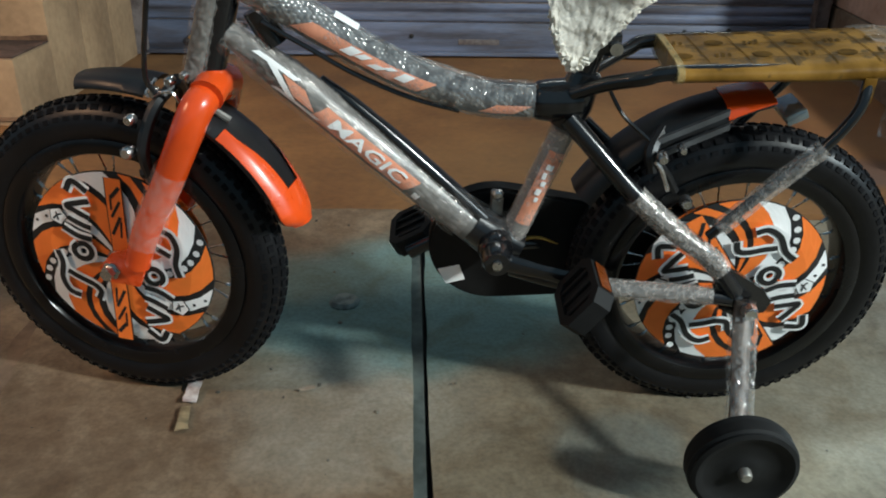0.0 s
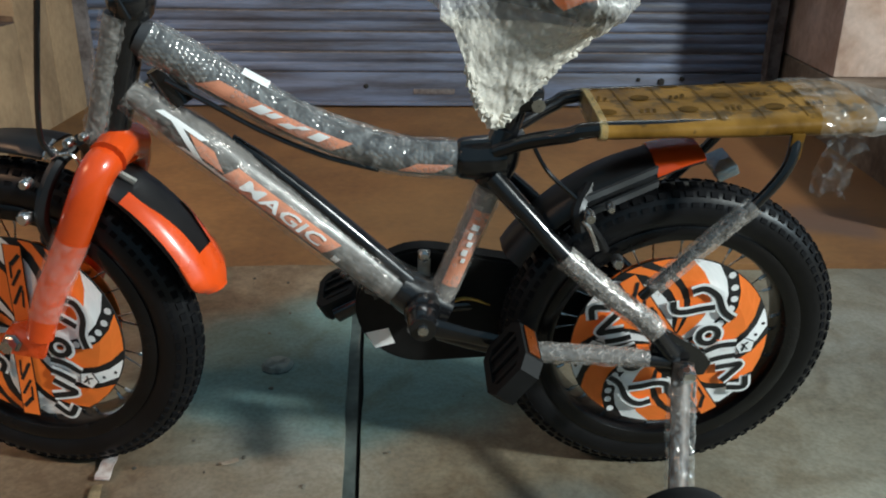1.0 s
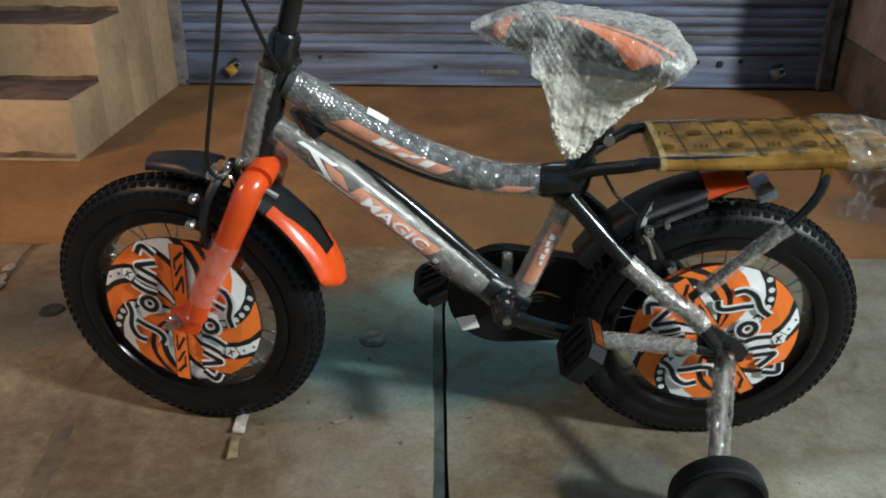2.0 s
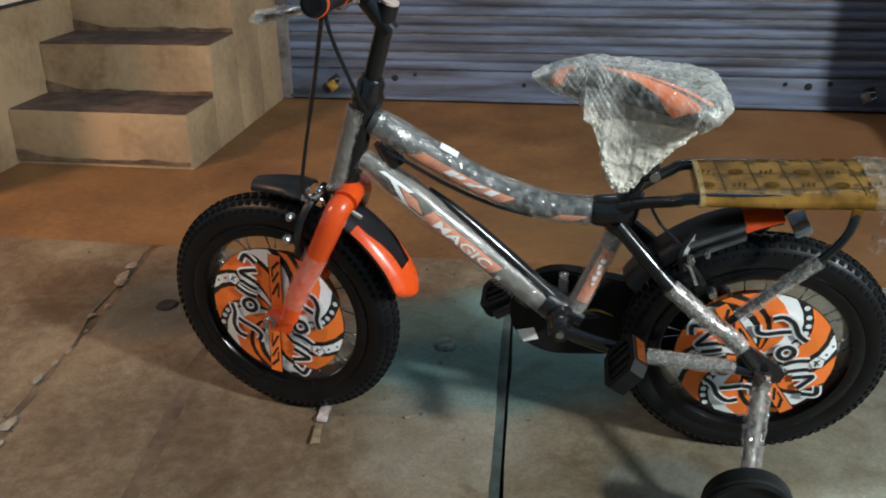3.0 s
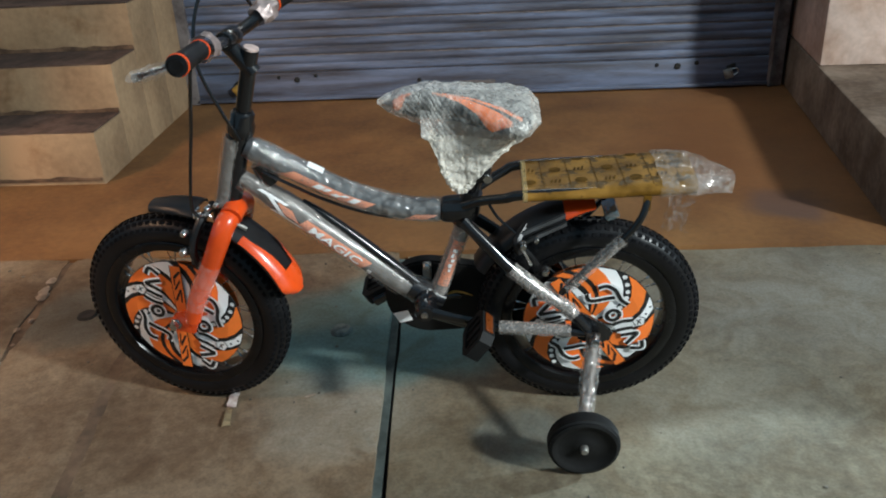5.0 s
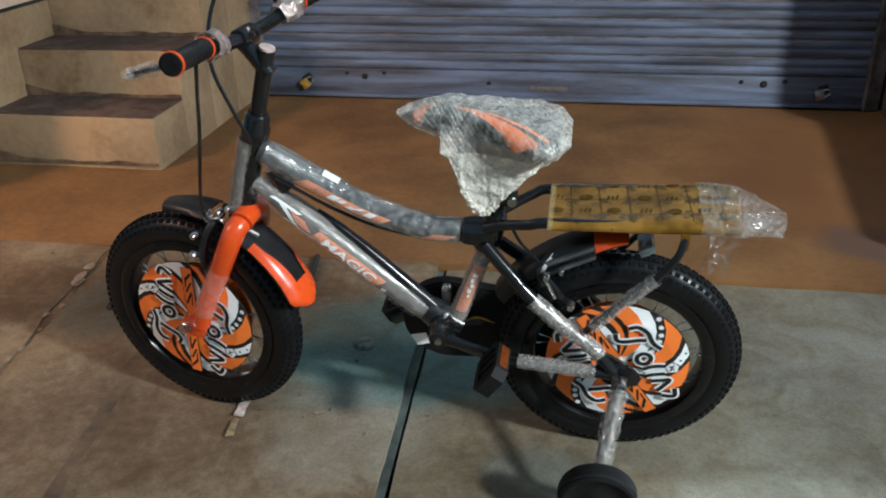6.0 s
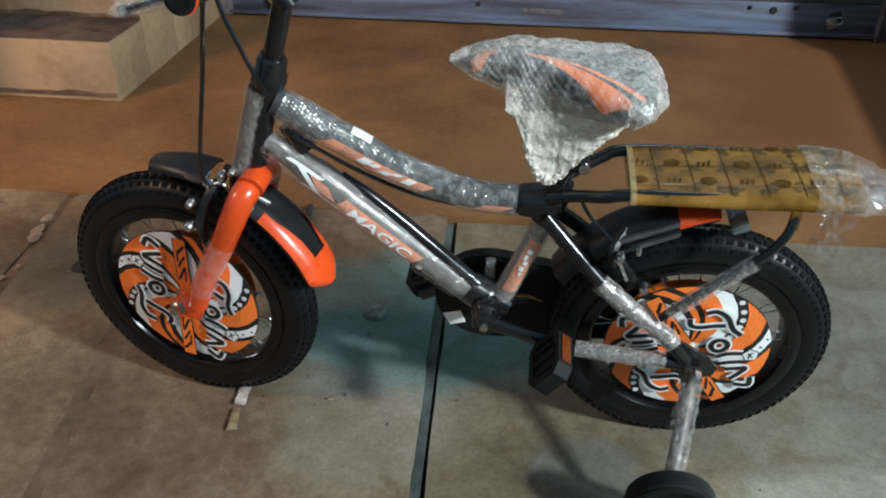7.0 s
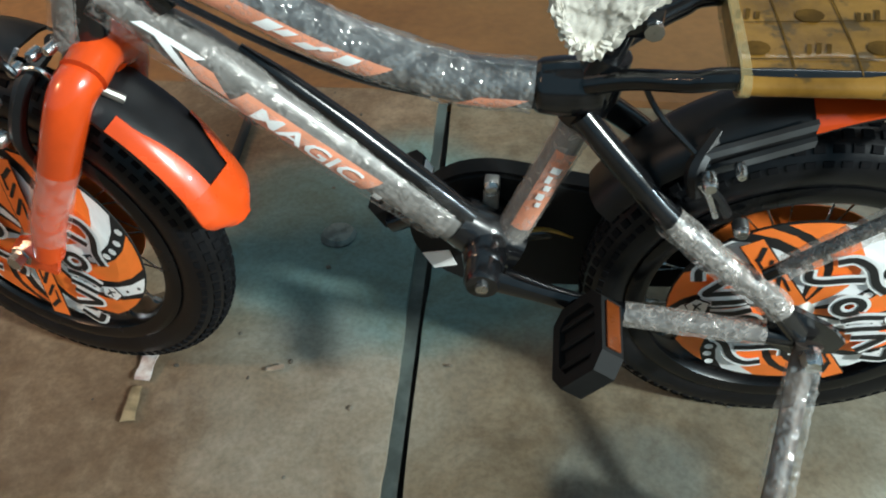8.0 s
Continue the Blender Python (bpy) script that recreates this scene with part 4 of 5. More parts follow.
for name, p, prof in (("headset_cup", HEAD_HI, [(0.0005, 0.0), (0.022, 0.0), (0.0245, 0.006), (0.0245, 0.020), (0.021, 0.026), (0.021, 0.040), (0.017, 0.046), (0.0005, 0.046)]),
                      ("lower_cup", HEAD_LO, [(0.0005, 0.004), (0.0225, 0.004), (0.0225, -0.008), (0.019, -0.012), (0.0005, -0.012)])):
    bm = bmesh.new()
    lathe(bm, prof, 24, "z")
    bmesh.ops.transform(bm, matrix=turn_to(p), verts=bm.verts)
    part(name, bm, BLACK, bike, "glossy black headset")
top_line = [(-0.222, 0, 0.588), (-0.165, 0, 0.556), (-0.120, 0, 0.530), (-0.039, 0, 0.487), (0.046, 0, 0.459), (0.127, 0, 0.454), (0.160, 0, 0.455)]
rod("top_tube", top_line, 0.0205, GREY_FRAME, seg=18, label="dark curved top tube")
bubble_sleeve("top_tube_wrap", [(-0.213, 0, 0.583), *top_line[1:5], (0.118, 0, 0.4545)], 0.0226, BUBBLE, "clear small-bubble wrap on the top tube")
down_line = [(-0.247, 0, 0.535), (-0.170, 0, 0.474), (-0.100, 0, 0.413), (0.000, 0, 0.326), (0.075, 0, 0.262)]
rod("down_tube", [(x, y - 0.002, z - 0.001) for x, y, z in down_line], [0.012, 0.0228, 0.0228, 0.0228, 0.0228], SILVER, seg=18, label="silver-grey down tube")
wrapping("down_tube_wrap", [(-0.240, -0.002, 0.527), (-0.170, -0.004, 0.471), (-0.100, -0.004, 0.410), (-0.02, -0.004, 0.340), (0.040, -0.004, 0.289)], [0.0235, 0.0262, 0.0262, 0.0262, 0.026], WRAP, "creased clear wrap on the down tube", seed=37)
rod("down_tube_edge", [(-0.135, 0.004, 0.474), (-0.10, 0.002, 0.444), (-0.05, 0.000, 0.400), (0.01, -0.004, 0.345), (0.066, -0.006, 0.292)], [0.004, 0.009, 0.011, 0.0125, 0.013], BLACK, seg=10, label="bare black upper edge of the down tube")
rod("inner_cable", [(-0.196, -0.016, 0.545), (-0.150, -0.018, 0.520), (-0.095, -0.014, 0.487), (-0.03, -0.010, 0.458), (0.03, -0.004, 0.440)], 0.0032, BLACK, seg=8, label="black cable under the top tube")
rod("gusset", [(-0.205, 0, 0.555), (-0.185, 0, 0.515)], 0.016, BLACK, seg=12)


def sticker(name, line, radius, s0, s1, a0, a1, material, slant=0.0, layer=0.0014):
    """A patch that lies on a tube's left side, from s0 to s1 along it and a0 to a1 degrees round it (0 faces left, 90 up)."""
    path = smooth_path(line, 12)
    lengths = [0.0]
    for a, b in zip(path, path[1:]):
        lengths.append(lengths[-1] + (b - a).length)
    bm = bmesh.new()
    rows = []
    for i in range(9):
        row = []
        for j in range(6):
            s = (s0 + (s1 - s0) * i / 8 + slant * (j / 5 - 0.5)) * lengths[-1]
            k = min(max(int(np.searchsorted(lengths, s)) - 1, 0), len(path) - 2)
            t = (s - lengths[k]) / max(1e-9, lengths[k + 1] - lengths[k])
            c, d = path[k].lerp(path[k + 1], t), (path[k + 1] - path[k]).normalized()
            up = Vector((0, -1, 0)).cross(d).normalized()
            if up.z < 0:
                up = -up
            a = radians(a0 + (a1 - a0) * j / 5)
            row.append(bm.verts.new(c + (Vector((0, -1, 0)) * math.cos(a) + up * math.sin(a)) * (radius + layer)))
        rows.append(row)
    for p, q in zip(rows, rows[1:]):
        for j in range(5):
            bm.faces.new((p[j], q[j], q[j + 1], p[j + 1]))
    bmesh.ops.recalc_face_normals(bm, faces=bm.faces)
    return part(name, bm, material, bike)


WRAP_D = [(x + 0.0005, y - 0.003, z + 0.0002) for x, y, z in ((-0.228, 0, 0.518), (-0.170, 0, 0.474), (-0.100, 0, 0.413), (0.0, 0, 0.326), (0.040, 0, 0.291))]
# a slanted white-edged emblem, then the orange word strip
sticker("sticker", WRAP_D, 0.0252, 0.205, 0.295, -12, 20, PALE_ORANGE, -0.07)
for s0, s1, a0, a1, slant in ((0.06, 0.22, 22, 33, 0.02), (0.15, 0.19, -18, 30, -0.13), (0.17, 0.35, -26, -17, 0.02)):
    sticker("emblem_edge", WRAP_D, 0.0252, s0, s1, a0, a1, WHITE_PRINT, slant, 0.0022)
sticker("sticker", WRAP_D, 0.0252, 0.335, 0.755, -28, 24, PALE_ORANGE, 0.03)


def lettering(text, line, radius, s0, s1, height, material, slant=0.25):
    """Raised letters that follow a tube's left side, from s0 to s1 along it, centred on the side."""
    font = bpy.data.curves.new("lettering", "FONT")
    font.body, font.resolution_u, font.offset = text, 2, 0.02
    source = bpy.data.objects.new("lettering", font)
    bpy.context.scene.collection.objects.link(source)
    bpy.context.view_layer.update()
    me = bpy.data.meshes.new_from_object(source.evaluated_get(bpy.context.evaluated_depsgraph_get()))
    bpy.data.objects.remove(source)
    xs, ys = [v.co.x for v in me.vertices], [v.co.y for v in me.vertices]
    path = smooth_path(line, 12)
    lengths = [0.0]
    for a, b in zip(path, path[1:]):
        lengths.append(lengths[-1] + (b - a).length)
    for v in me.vertices:
        h = (v.co.y - min(ys)) / (max(ys) - min(ys)) - 0.5
        s = (s0 + (s1 - s0) * (v.co.x - min(xs)) / (max(xs) - min(xs))) * lengths[-1] + slant * h * height
        k = min(max(int(np.searchsorted(lengths, s)) - 1, 0), len(path) - 2)
        c, d = path[k].lerp(path[k + 1], (s - lengths[k]) / max(1e-9, lengths[k + 1] - lengths[k])), (path[k + 1] - path[k]).normalized()
        up = Vector((0, -1, 0)).cross(d).normalized()
        up = -up if up.z < 0 else up
        a = h * height / radius
        v.co = c + (Vector((0, -1, 0)) * math.cos(a) + up * math.sin(a)) * radius
    me.materials.clear()
    me.materials.append(material)
    ob = new("lettering", me)
    ob.parent = bike
    return tagged(ob, "white block lettering on the down tube")


lettering("MAGIC", WRAP_D, 0.0280, 0.395, 0.715, 0.0165, WHITE_PRINT)
sticker("sticker", WRAP_D, 0.0252, 0.775, 0.80, -28, -8, WHITE_PRINT, 0.0)
WRAP_T = [(-0.198, 0, 0.574), *top_line[1:5], (0.118, 0, 0.4545)]
sticker("sticker", WRAP_T, 0.0224, 0.16, 0.62, -24, 18, PALE_ORANGE, 0.06)
for k in range(5):
    sticker("lettering", WRAP_T, 0.0224, 0.32 + 0.05 * k, (0.362, 0.35, 0.358, 0.346, 0.36)[k] + 0.05 * k, (-12, -6, -12, 2, -10)[k], (14, 12, 4, 14, 15)[k], WHITE_PRINT, 0.03, 0.0024)
sticker("sticker", WRAP_T, 0.0224, 0.84, 0.96, -26, 2, PALE_ORANGE, 0.06)
sticker("sticker", WRAP_T, 0.0224, 0.24, 0.33, 62, 100, WHITE_PRINT, 0.0, 0.002)

# -- seat cluster, seat tube, stays --
rod("seat_lug", [(0.118, 0, 0.4545), (0.124, 0, 0.4545), (0.138, 0, 0.4548), (0.158, 0, 0.456), (0.174, 0, 0.458), (0.182, 0, 0.459)], [0.019, 0.0235, 0.0255, 0.0265, 0.0245, 0.018], BLACK, seg=24, label="black taped seat lug")
rod("seat_collar", [(0.158, 0, 0.425), (0.168, 0, 0.455), (0.178, 0, 0.492)], [0.022, 0.024, 0.019], BLACK, seg=16)
rod("seat_post", [(0.172, 0, 0.47), (0.196, 0, 0.565)], 0.0125, BLACK, seg=14)
rod("seat_tube", [(0.164, 0, 0.430), (0.100, 0, 0.245)], 0.0145, SILVER, seg=16)
seat_line = [(0.160, -0.001, 0.418), (0.136, -0.001, 0.348), (0.108, -0.001, 0.268)]
wrapping("seat_tube_wrap", seat_line, 0.0172, PALE_WRAP, "creased clear wrap on the seat tube", seed=25)
sticker("sticker", seat_line, 0.0158, 0.16, 0.84, -38, 34, PALE_ORANGE, 0.0)
for k in range(5):
    sticker("lettering", seat_line, 0.0158, 0.27 + 0.075 * k, (0.32, 0.33, 0.315, 0.325, 0.31)[k] + 0.075 * k, (-14, -2, -14, -10, -14)[k], (14, 14, 6, 12, 2)[k], WHITE_PRINT, 0.0, 0.0024)
for side in (-1, 1):
    stay = [(0.160, 0.018, 0.440), (0.205, 0.036, 0.396), (0.250, 0.050, 0.352), (0.300, 0.060, 0.312), (0.348, 0.066, 0.278), (0.392, 0.066, 0.226)]
    rod("seat_stay", both(stay, side), 0.0122, BLACK, seg=14, label="glossy black seat stay")
    chain = [(0.105, 0.03, 0.232), (0.165, 0.048, 0.226), (0.228, 0.058, 0.224), (0.32, 0.066, 0.224), (0.400, 0.067, 0.216)]
    rod("chain_stay", both(chain, side), 0.0105, BLACK, seg=14, label="black chain stay")
    strut = [(0.340, 0.070, 0.312), (0.372, 0.078, 0.358), (0.412, 0.082, 0.406), (0.446, 0.084, 0.446), (0.470, 0.080, 0.484), (0.479, 0.066, 0.516)]
    rod("carrier_strut", both(strut, side), 0.0064, BLACK, seg=12, label="black carrier strut")
    if side < 0:
        wrapping("stay_wrap", both([(0.246, 0.051, 0.356), (0.300, 0.061, 0.312), (0.346, 0.067, 0.280), (0.366, 0.068, 0.262)], -1), 0.0150, PALE_WRAP, "creased clear wrap on the seat stay", seed=38)
        wrapping("chain_stay_wrap", both([(0.226, 0.059, 0.224), (0.29, 0.065, 0.224), (0.362, 0.068, 0.222)], -1), 0.0128, PALE_WRAP, "creased clear wrap on the chain stay", seed=39)
        wrapping("strut_wrap", both([(0.350, 0.074, 0.326), (0.396, 0.081, 0.387), (0.442, 0.085, 0.442)], -1), 0.0112, PALE_WRAP, "creased clear wrap on the carrier strut", seed=40)
    bm = bmesh.new()
    slab(bm, [(0.366, 0.268), (0.388, 0.258), (0.424, 0.236), (0.442, 0.216), (0.436, 0.198), (0.400, 0.190), (0.376, 0.202), (0.362, 0.236)], side * 0.062, side * 0.069)
    part("rear_dropout", bm, BLACK, bike)
rod("stay_bridge", [(0.252, -0.045, 0.352), (0.252, 0.045, 0.352)], 0.008, BLACK, seg=10)
rod("down_foot", [(0.052, 0, 0.284), (0.080, 0, 0.264), (0.115, 0, 0.245)], [0.026, 0.03, 0.024], BLACK, seg=16, label="black bottom bracket shell")
turned("bottom_bracket", [(0.0005, -0.046), (0.018, -0.046), (0.021, -0.042), (0.023, -0.03), (0.023, 0.04), (0.0005, 0.045)], (0.084, 0, 0.262), BLACK)
# a loose web of clear film between the down tube's foot and the seat tube
bm = bmesh.new()
rows = []
for i in range(9):
    t = i / 8
    low, high = Vector((0.045, -0.024, 0.300)).lerp(Vector((0.100, -0.020, 0.262)), t), Vector((0.020, -0.020, 0.352)).lerp(Vector((0.120, -0.019, 0.300)), t)
    rows.append([bm.verts.new(low.lerp(high, j / 5) + Vector((0, 0.003 * noise.noise(Vector((i * 0.7, j * 0.9, 2))), 0.006 * math.sin(3.1 * t) * (0.5 - j / 5)))) for j in range(6)])
for p, q in zip(rows, rows[1:]):
    for j in range(5):
        bm.faces.new((p[j], q[j], q[j + 1], p[j + 1]))
part("loose_film", bm, film("thin_loose_film", (0.90, 0.89, 0.87), 0.05, 60, 0.10, 0.3, 0.003, cells=False, spread=0.04, shine=0.3), bike, "loose clear film by the bottom bracket")
# rear brake parts on the stays
bm = bmesh.new()
tube(bm, [(0.262, -0.052, 0.388), (0.258, -0.045, 0.412), (0.275, -0.02, 0.432)], [0.007, 0.009, 0.007], 8)
tube(bm, [(0.268, -0.050, 0.400), (0.285, -0.047, 0.378), (0.296, -0.045, 0.360)], 0.005, 8)
part("rear_brake", bm, SOFT_BLACK, bike, "black rear brake")
for p, r in (((0.268, -0.058, 0.412), 0.007), ((0.311, -0.046, 0.347), 0.0075), ((0.292, -0.05, 0.420), 0.005)):
    turned("brake_bolt", [(0.0005, -0.012), (r * 0.7, -0.012), (r, -0.008), (r, 0.004)], p, CHROME, seg=10)
rod("brake_wire", [(0.20, -0.014, 0.485), (0.222, -0.022, 0.45), (0.246, -0.032, 0.43), (0.268, -0.045, 0.415)], 0.0028, BLACK, seg=6)
rod("brake_clip", [(0.262, -0.056, 0.405), (0.272, -0.056, 0.392), (0.284, -0.054, 0.365)], 0.0028, CHROME, seg=6)

# -- cranks, pedals, chain guard --
AMBER = mat("amber_reflector", (0.15, 0.035, 0.006), 0.25, vary=0.1, scale=80, bump=0.2)
BB = Vector((0.084, 0, 0.262))
for side, end in ((-1, Vector((0.192, 0, 0.240))), (1, Vector((-0.030, 0, 0.190)))):
    bm = bmesh.new()
    tube(bm, [(BB.x, side * 0.058, BB.z), (BB.x + (end.x - BB.x) * 0.5, side * 0.064, (BB.z + end.z) / 2), (end.x, side * 0.068, end.z)], [0.014, 0.010, 0.011], 12, squash=0.6)
    lathe(bm, [(0.0005, side * 0.070), (0.016, side * 0.070), (0.019, side * 0.064), (0.019, side * 0.04), (0.0005, side * 0.04)], 20, centre=(BB.x, 0, BB.z))
    part("crank_arm", bm, BLACK, bike, "glossy black crank arm")
    turned("crank_bolt", [(0.0005, side * 0.074), (0.0065, side * 0.074), (0.0065, side * 0.070)], BB, CHROME, seg=8)
    m = Matrix.Translation((end.x - 0.006 * side * -1, side * 0.118, end.z + 0.012)) @ Matrix.Rotation(radians(-55 if side < 0 else -30), 4, "Y")
    bm = bmesh.new()
    outline = [(-0.034, -0.030), (-0.022, -0.046), (0.022, -0.046), (0.034, -0.030), (0.034, 0.030), (0.022, 0.044), (-0.022, 0.044), (-0.034, 0.030)]
    for z0, z1, k0, k1 in ((-0.0125, 0.0125, 1.0, 1.0),):
        lo = [bm.verts.new((x, y, z0)) for x, y in outline]
        hi = [bm.verts.new((x, y, z1)) for x, y in outline]
        ilo = [bm.verts.new((x * 0.72, y * 0.72, z0)) for x, y in outline]
        ihi = [bm.verts.new((x * 0.72, y * 0.72, z1)) for x, y in outline]
        for i in range(8):
            j = (i + 1) % 8
            bm.faces.new((lo[i], lo[j], hi[j], hi[i]))
            bm.faces.new((hi[i], hi[j], ihi[j], ihi[i]))
            bm.faces.new((ilo[i], ilo[j], lo[j], lo[i]))
            bm.faces.new((ihi[i], ihi[j], ilo[j], ilo[i]))
    bmesh.ops.recalc_face_normals(bm, faces=bm.faces)
    bmesh.ops.transform(bm, matrix=m, verts=bm.verts)
    pedal = part("pedal", bm, GUARD, bike, "black plastic pedal", smooth=False)
    bm = bmesh.new()
    box(bm, -0.026, 0.026, -0.035, 0.034, -0.006, 0.006, 0.002, m)
    part("core", bm, GUARD, pedal)
    for q in (-0.022, 0.0, 0.022):
        bm = bmesh.new()
        box(bm, -0.025, 0.025, q - 0.003, q + 0.003, 0.0062, 0.0105, 0.001, m)
        part("rib", bm, GUARD, pedal)
    for x in (0.0353, -0.0353):
        bm = bmesh.new()
        box(bm, x - 0.0012, x + 0.0012, -0.026, 0.026, -0.008, 0.008, 0.001)
        bmesh.ops.transform(bm, matrix=m, verts=bm.verts)
        part("reflector", bm, AMBER if side < 0 else WHITE_PRINT, pedal, "amber reflector" if side < 0 else "pale reflector")
bm = bmesh.new()
front = [(0.086 + 0.089 * math.cos(radians(a)), 0.226 + 0.089 * math.sin(radians(a))) for a in range(82, 279, 14)]
back = [(REAR.x + 0.052 * math.cos(radians(a)), REAR.z + 0.052 * math.sin(radians(a))) for a in range(-82, 83, 16)]
slab(bm, front + back, 0.034, 0.062)
bmesh.ops.bevel(bm, geom=list(bm.edges), offset=0.004, segments=2, affect="EDGES")
case = part("chain_guard", bm, GUARD, bike, "black plastic chain guard")
bm = bmesh.new()
slab(bm, [(0.011, 0.186), (0.041, 0.194), (0.050, 0.170), (0.024, 0.162)], 0.0325, 0.0336)
part("sticker", bm, WHITE_PRINT, case, "pale sticker", smooth=False)
# a gold glint inside the guard, put in as a thin brassy rod
rod("chain", [(0.116, 0.027, 0.233), (0.132, 0.027, 0.244), (0.150, 0.027, 0.245), (0.174, 0.027, 0.236)], [0.0012, 0.0026, 0.0024, 0.001], BRASS, label="brassy rod added for the gold glint inside the guard", seg=8)
bm = bmesh.new()
box(bm, 0.078, 0.094, 0.010, 0.034, 0.268, 0.316, 0.003)
part("guard_clip", bm, ZINC, case, "small grey steel clip")
turned("clip_screw", [(0.0005, 0.003), (0.006, 0.004), (0.008, 0.009), (0.008, 0.012)], (0.086, 0, 0.318), CHROME, case, seg=10)

# -- handlebar --
rod("stem", [HEAD_HI + axis * 0.03, HEAD_HI + axis * 0.158], 0.0135, BLACK, steer=True, seg=16, label="glossy black handlebar stem")
rod("stem_cap", [HEAD_HI + axis * 0.1585, HEAD_HI + axis * 0.1625], 0.0128, mat("pale_cap", (0.55, 0.42, 0.38), 0.5, vary=0.2, scale=60, bump=0.1), steer=True, seg=16)
rod("stem_arm", [(-0.184, 0, 0.724), (-0.205, 0, 0.750), (-0.232, 0, 0.780)], 0.0145, BLACK, steer=True, seg=12)
turned("bar_clamp", [(0.0005, -0.022), (0.015, -0.022), (0.0165, -0.018), (0.0165, 0.018), (0.015, 0.022), (0.0005, 0.022)], (-0.220, 0, 0.782), BLACK, steer=True)
bar = [(-0.178, -0.246, 0.815), (-0.190, -0.18, 0.810), (-0.200, -0.13, 0.804), (-0.212, -0.07, 0.788), (-0.220, 0, 0.782), (-0.212, 0.07, 0.788), (-0.200, 0.13, 0.804), (-0.190, 0.18, 0.810), (-0.178, 0.246, 0.815)]
rod("handlebar", bar, 0.0108, BLACK, steer=True, seg=12, label="glossy black handlebar")
for side in (-1, 1):
    grip = both([(-0.199, 0.132, 0.8045), (-0.190, 0.18, 0.810), (-0.179, 0.242, 0.8148)], side)
    g = rod("grip", grip, [0.0148, 0.0140, 0.0158], SOFT_BLACK, steer=True, seg=20, label="black rubber grip with orange rings")
    for p, r in (((-0.198, 0.139, 0.805), 0.0166), ((-0.180, 0.236, 0.8144), 0.0174)):
        bm = bmesh.new()
        lathe(bm, [(r - 0.003, -0.0026), (r - 0.0004, -0.0016), (r - 0.0004, 0.0016), (r - 0.003, 0.0026)], 28)
        bmesh.ops.transform(bm, matrix=Matrix.Translation((p[0], p[1] * side, p[2])) @ Vector((0.18, 0.98 * side, 0.08)).to_track_quat("Y", "Z").to_matrix().to_4x4(), verts=bm.verts)
        part("ring", steered(bm), ORANGE, g, "thin orange ring")
    for k in range(9):
        t = 0.12 + 0.085 * k
        q = Vector((-0.199 + 0.020 * t, side * (0.132 + 0.110 * t), 0.8045 + 0.0103 * t))
        bm = bmesh.new()
        lathe(bm, [(0.0132, -0.0022), (0.0153, -0.0012), (0.0153, 0.0012), (0.0132, 0.0022)], 20)
        bmesh.ops.transform(bm, matrix=Matrix.Translation(q) @ Vector((0.18, 0.98 * side, 0.08)).to_track_quat("Y", "Z").to_matrix().to_4x4(), verts=bm.verts)
        part("rib", steered(bm), SOFT_BLACK, g)
    bm = bmesh.new()
    tube(bm, both([(-0.204, 0.112, 0.798), (-0.226, 0.122, 0.788), (-0.240, 0.142, 0.785)], side), [0.012, 0.010, 0.007], 10)
    lever = part("lever_mount", steered(bm), SOFT_BLACK, bike, "black brake lever mount")
    bm = bmesh.new()
    tube(bm, both([(-0.238, 0.140, 0.785), (-0.248, 0.17, 0.784), (-0.254, 0.21, 0.788), (-0.256, 0.230, 0.790)], side), [0.006, 0.0055, 0.005, 0.0065], 8)
    part("lever", steered(bm), CHROME, lever, "bright metal brake lever")
    bm = bmesh.new()
    tube(bm, both([(-0.242, 0.150, 0.785), (-0.250, 0.18, 0.785), (-0.255, 0.212, 0.788), (-0.260, 0.240, 0.791)], side), [0.009, 0.010, 0.010, 0.005], 14, n=10, jitter=0.4)
    crumple(bm, 0.0012, 3)
    part("lever_wrap", steered(bm), WRAP, lever, "crumpled clear bag on the lever", smooth=False)
    bm = bmesh.new()
    tube(bm, both([(-0.208, 0.085, 0.793), (-0.203, 0.108, 0.799), (-0.199, 0.130, 0.804)], side), [0.016, 0.021, 0.019], 14, n=8, jitter=0.35, caps=False)
    part("bar_wrap", steered(bm), film("crumpled_paper_wrap", (0.62, 0.50, 0.47), 0.85, 70, 0.4, 0.9, 0.006, cells=False), bike, "crumpled pinkish wrap on the bar")
rod("brake_cable", [STEER @ Vector((-0.226, -0.122, 0.790)), STEER @ Vector((-0.232, -0.120, 0.765)), (-0.268, -0.095, 0.715), (-0.285, -0.076, 0.655), (-0.312, -0.056, 0.555), (-0.326, -0.044, 0.490), (-0.318, -0.042, 0.466)], 0.0032, BLACK, seg=8, label="black brake cable")
rod("brake_cable", [STEER @ Vector((-0.222, 0.12, 0.792)), (-0.232, 0.10, 0.860), (-0.250, 0.05, 0.868), (-0.272, 0.01, 0.815), (-0.272, -0.02, 0.745), (-0.246, -0.026, 0.668), (-0.222, -0.024, 0.610)], 0.0032, BLACK, seg=8, label="black brake cable")

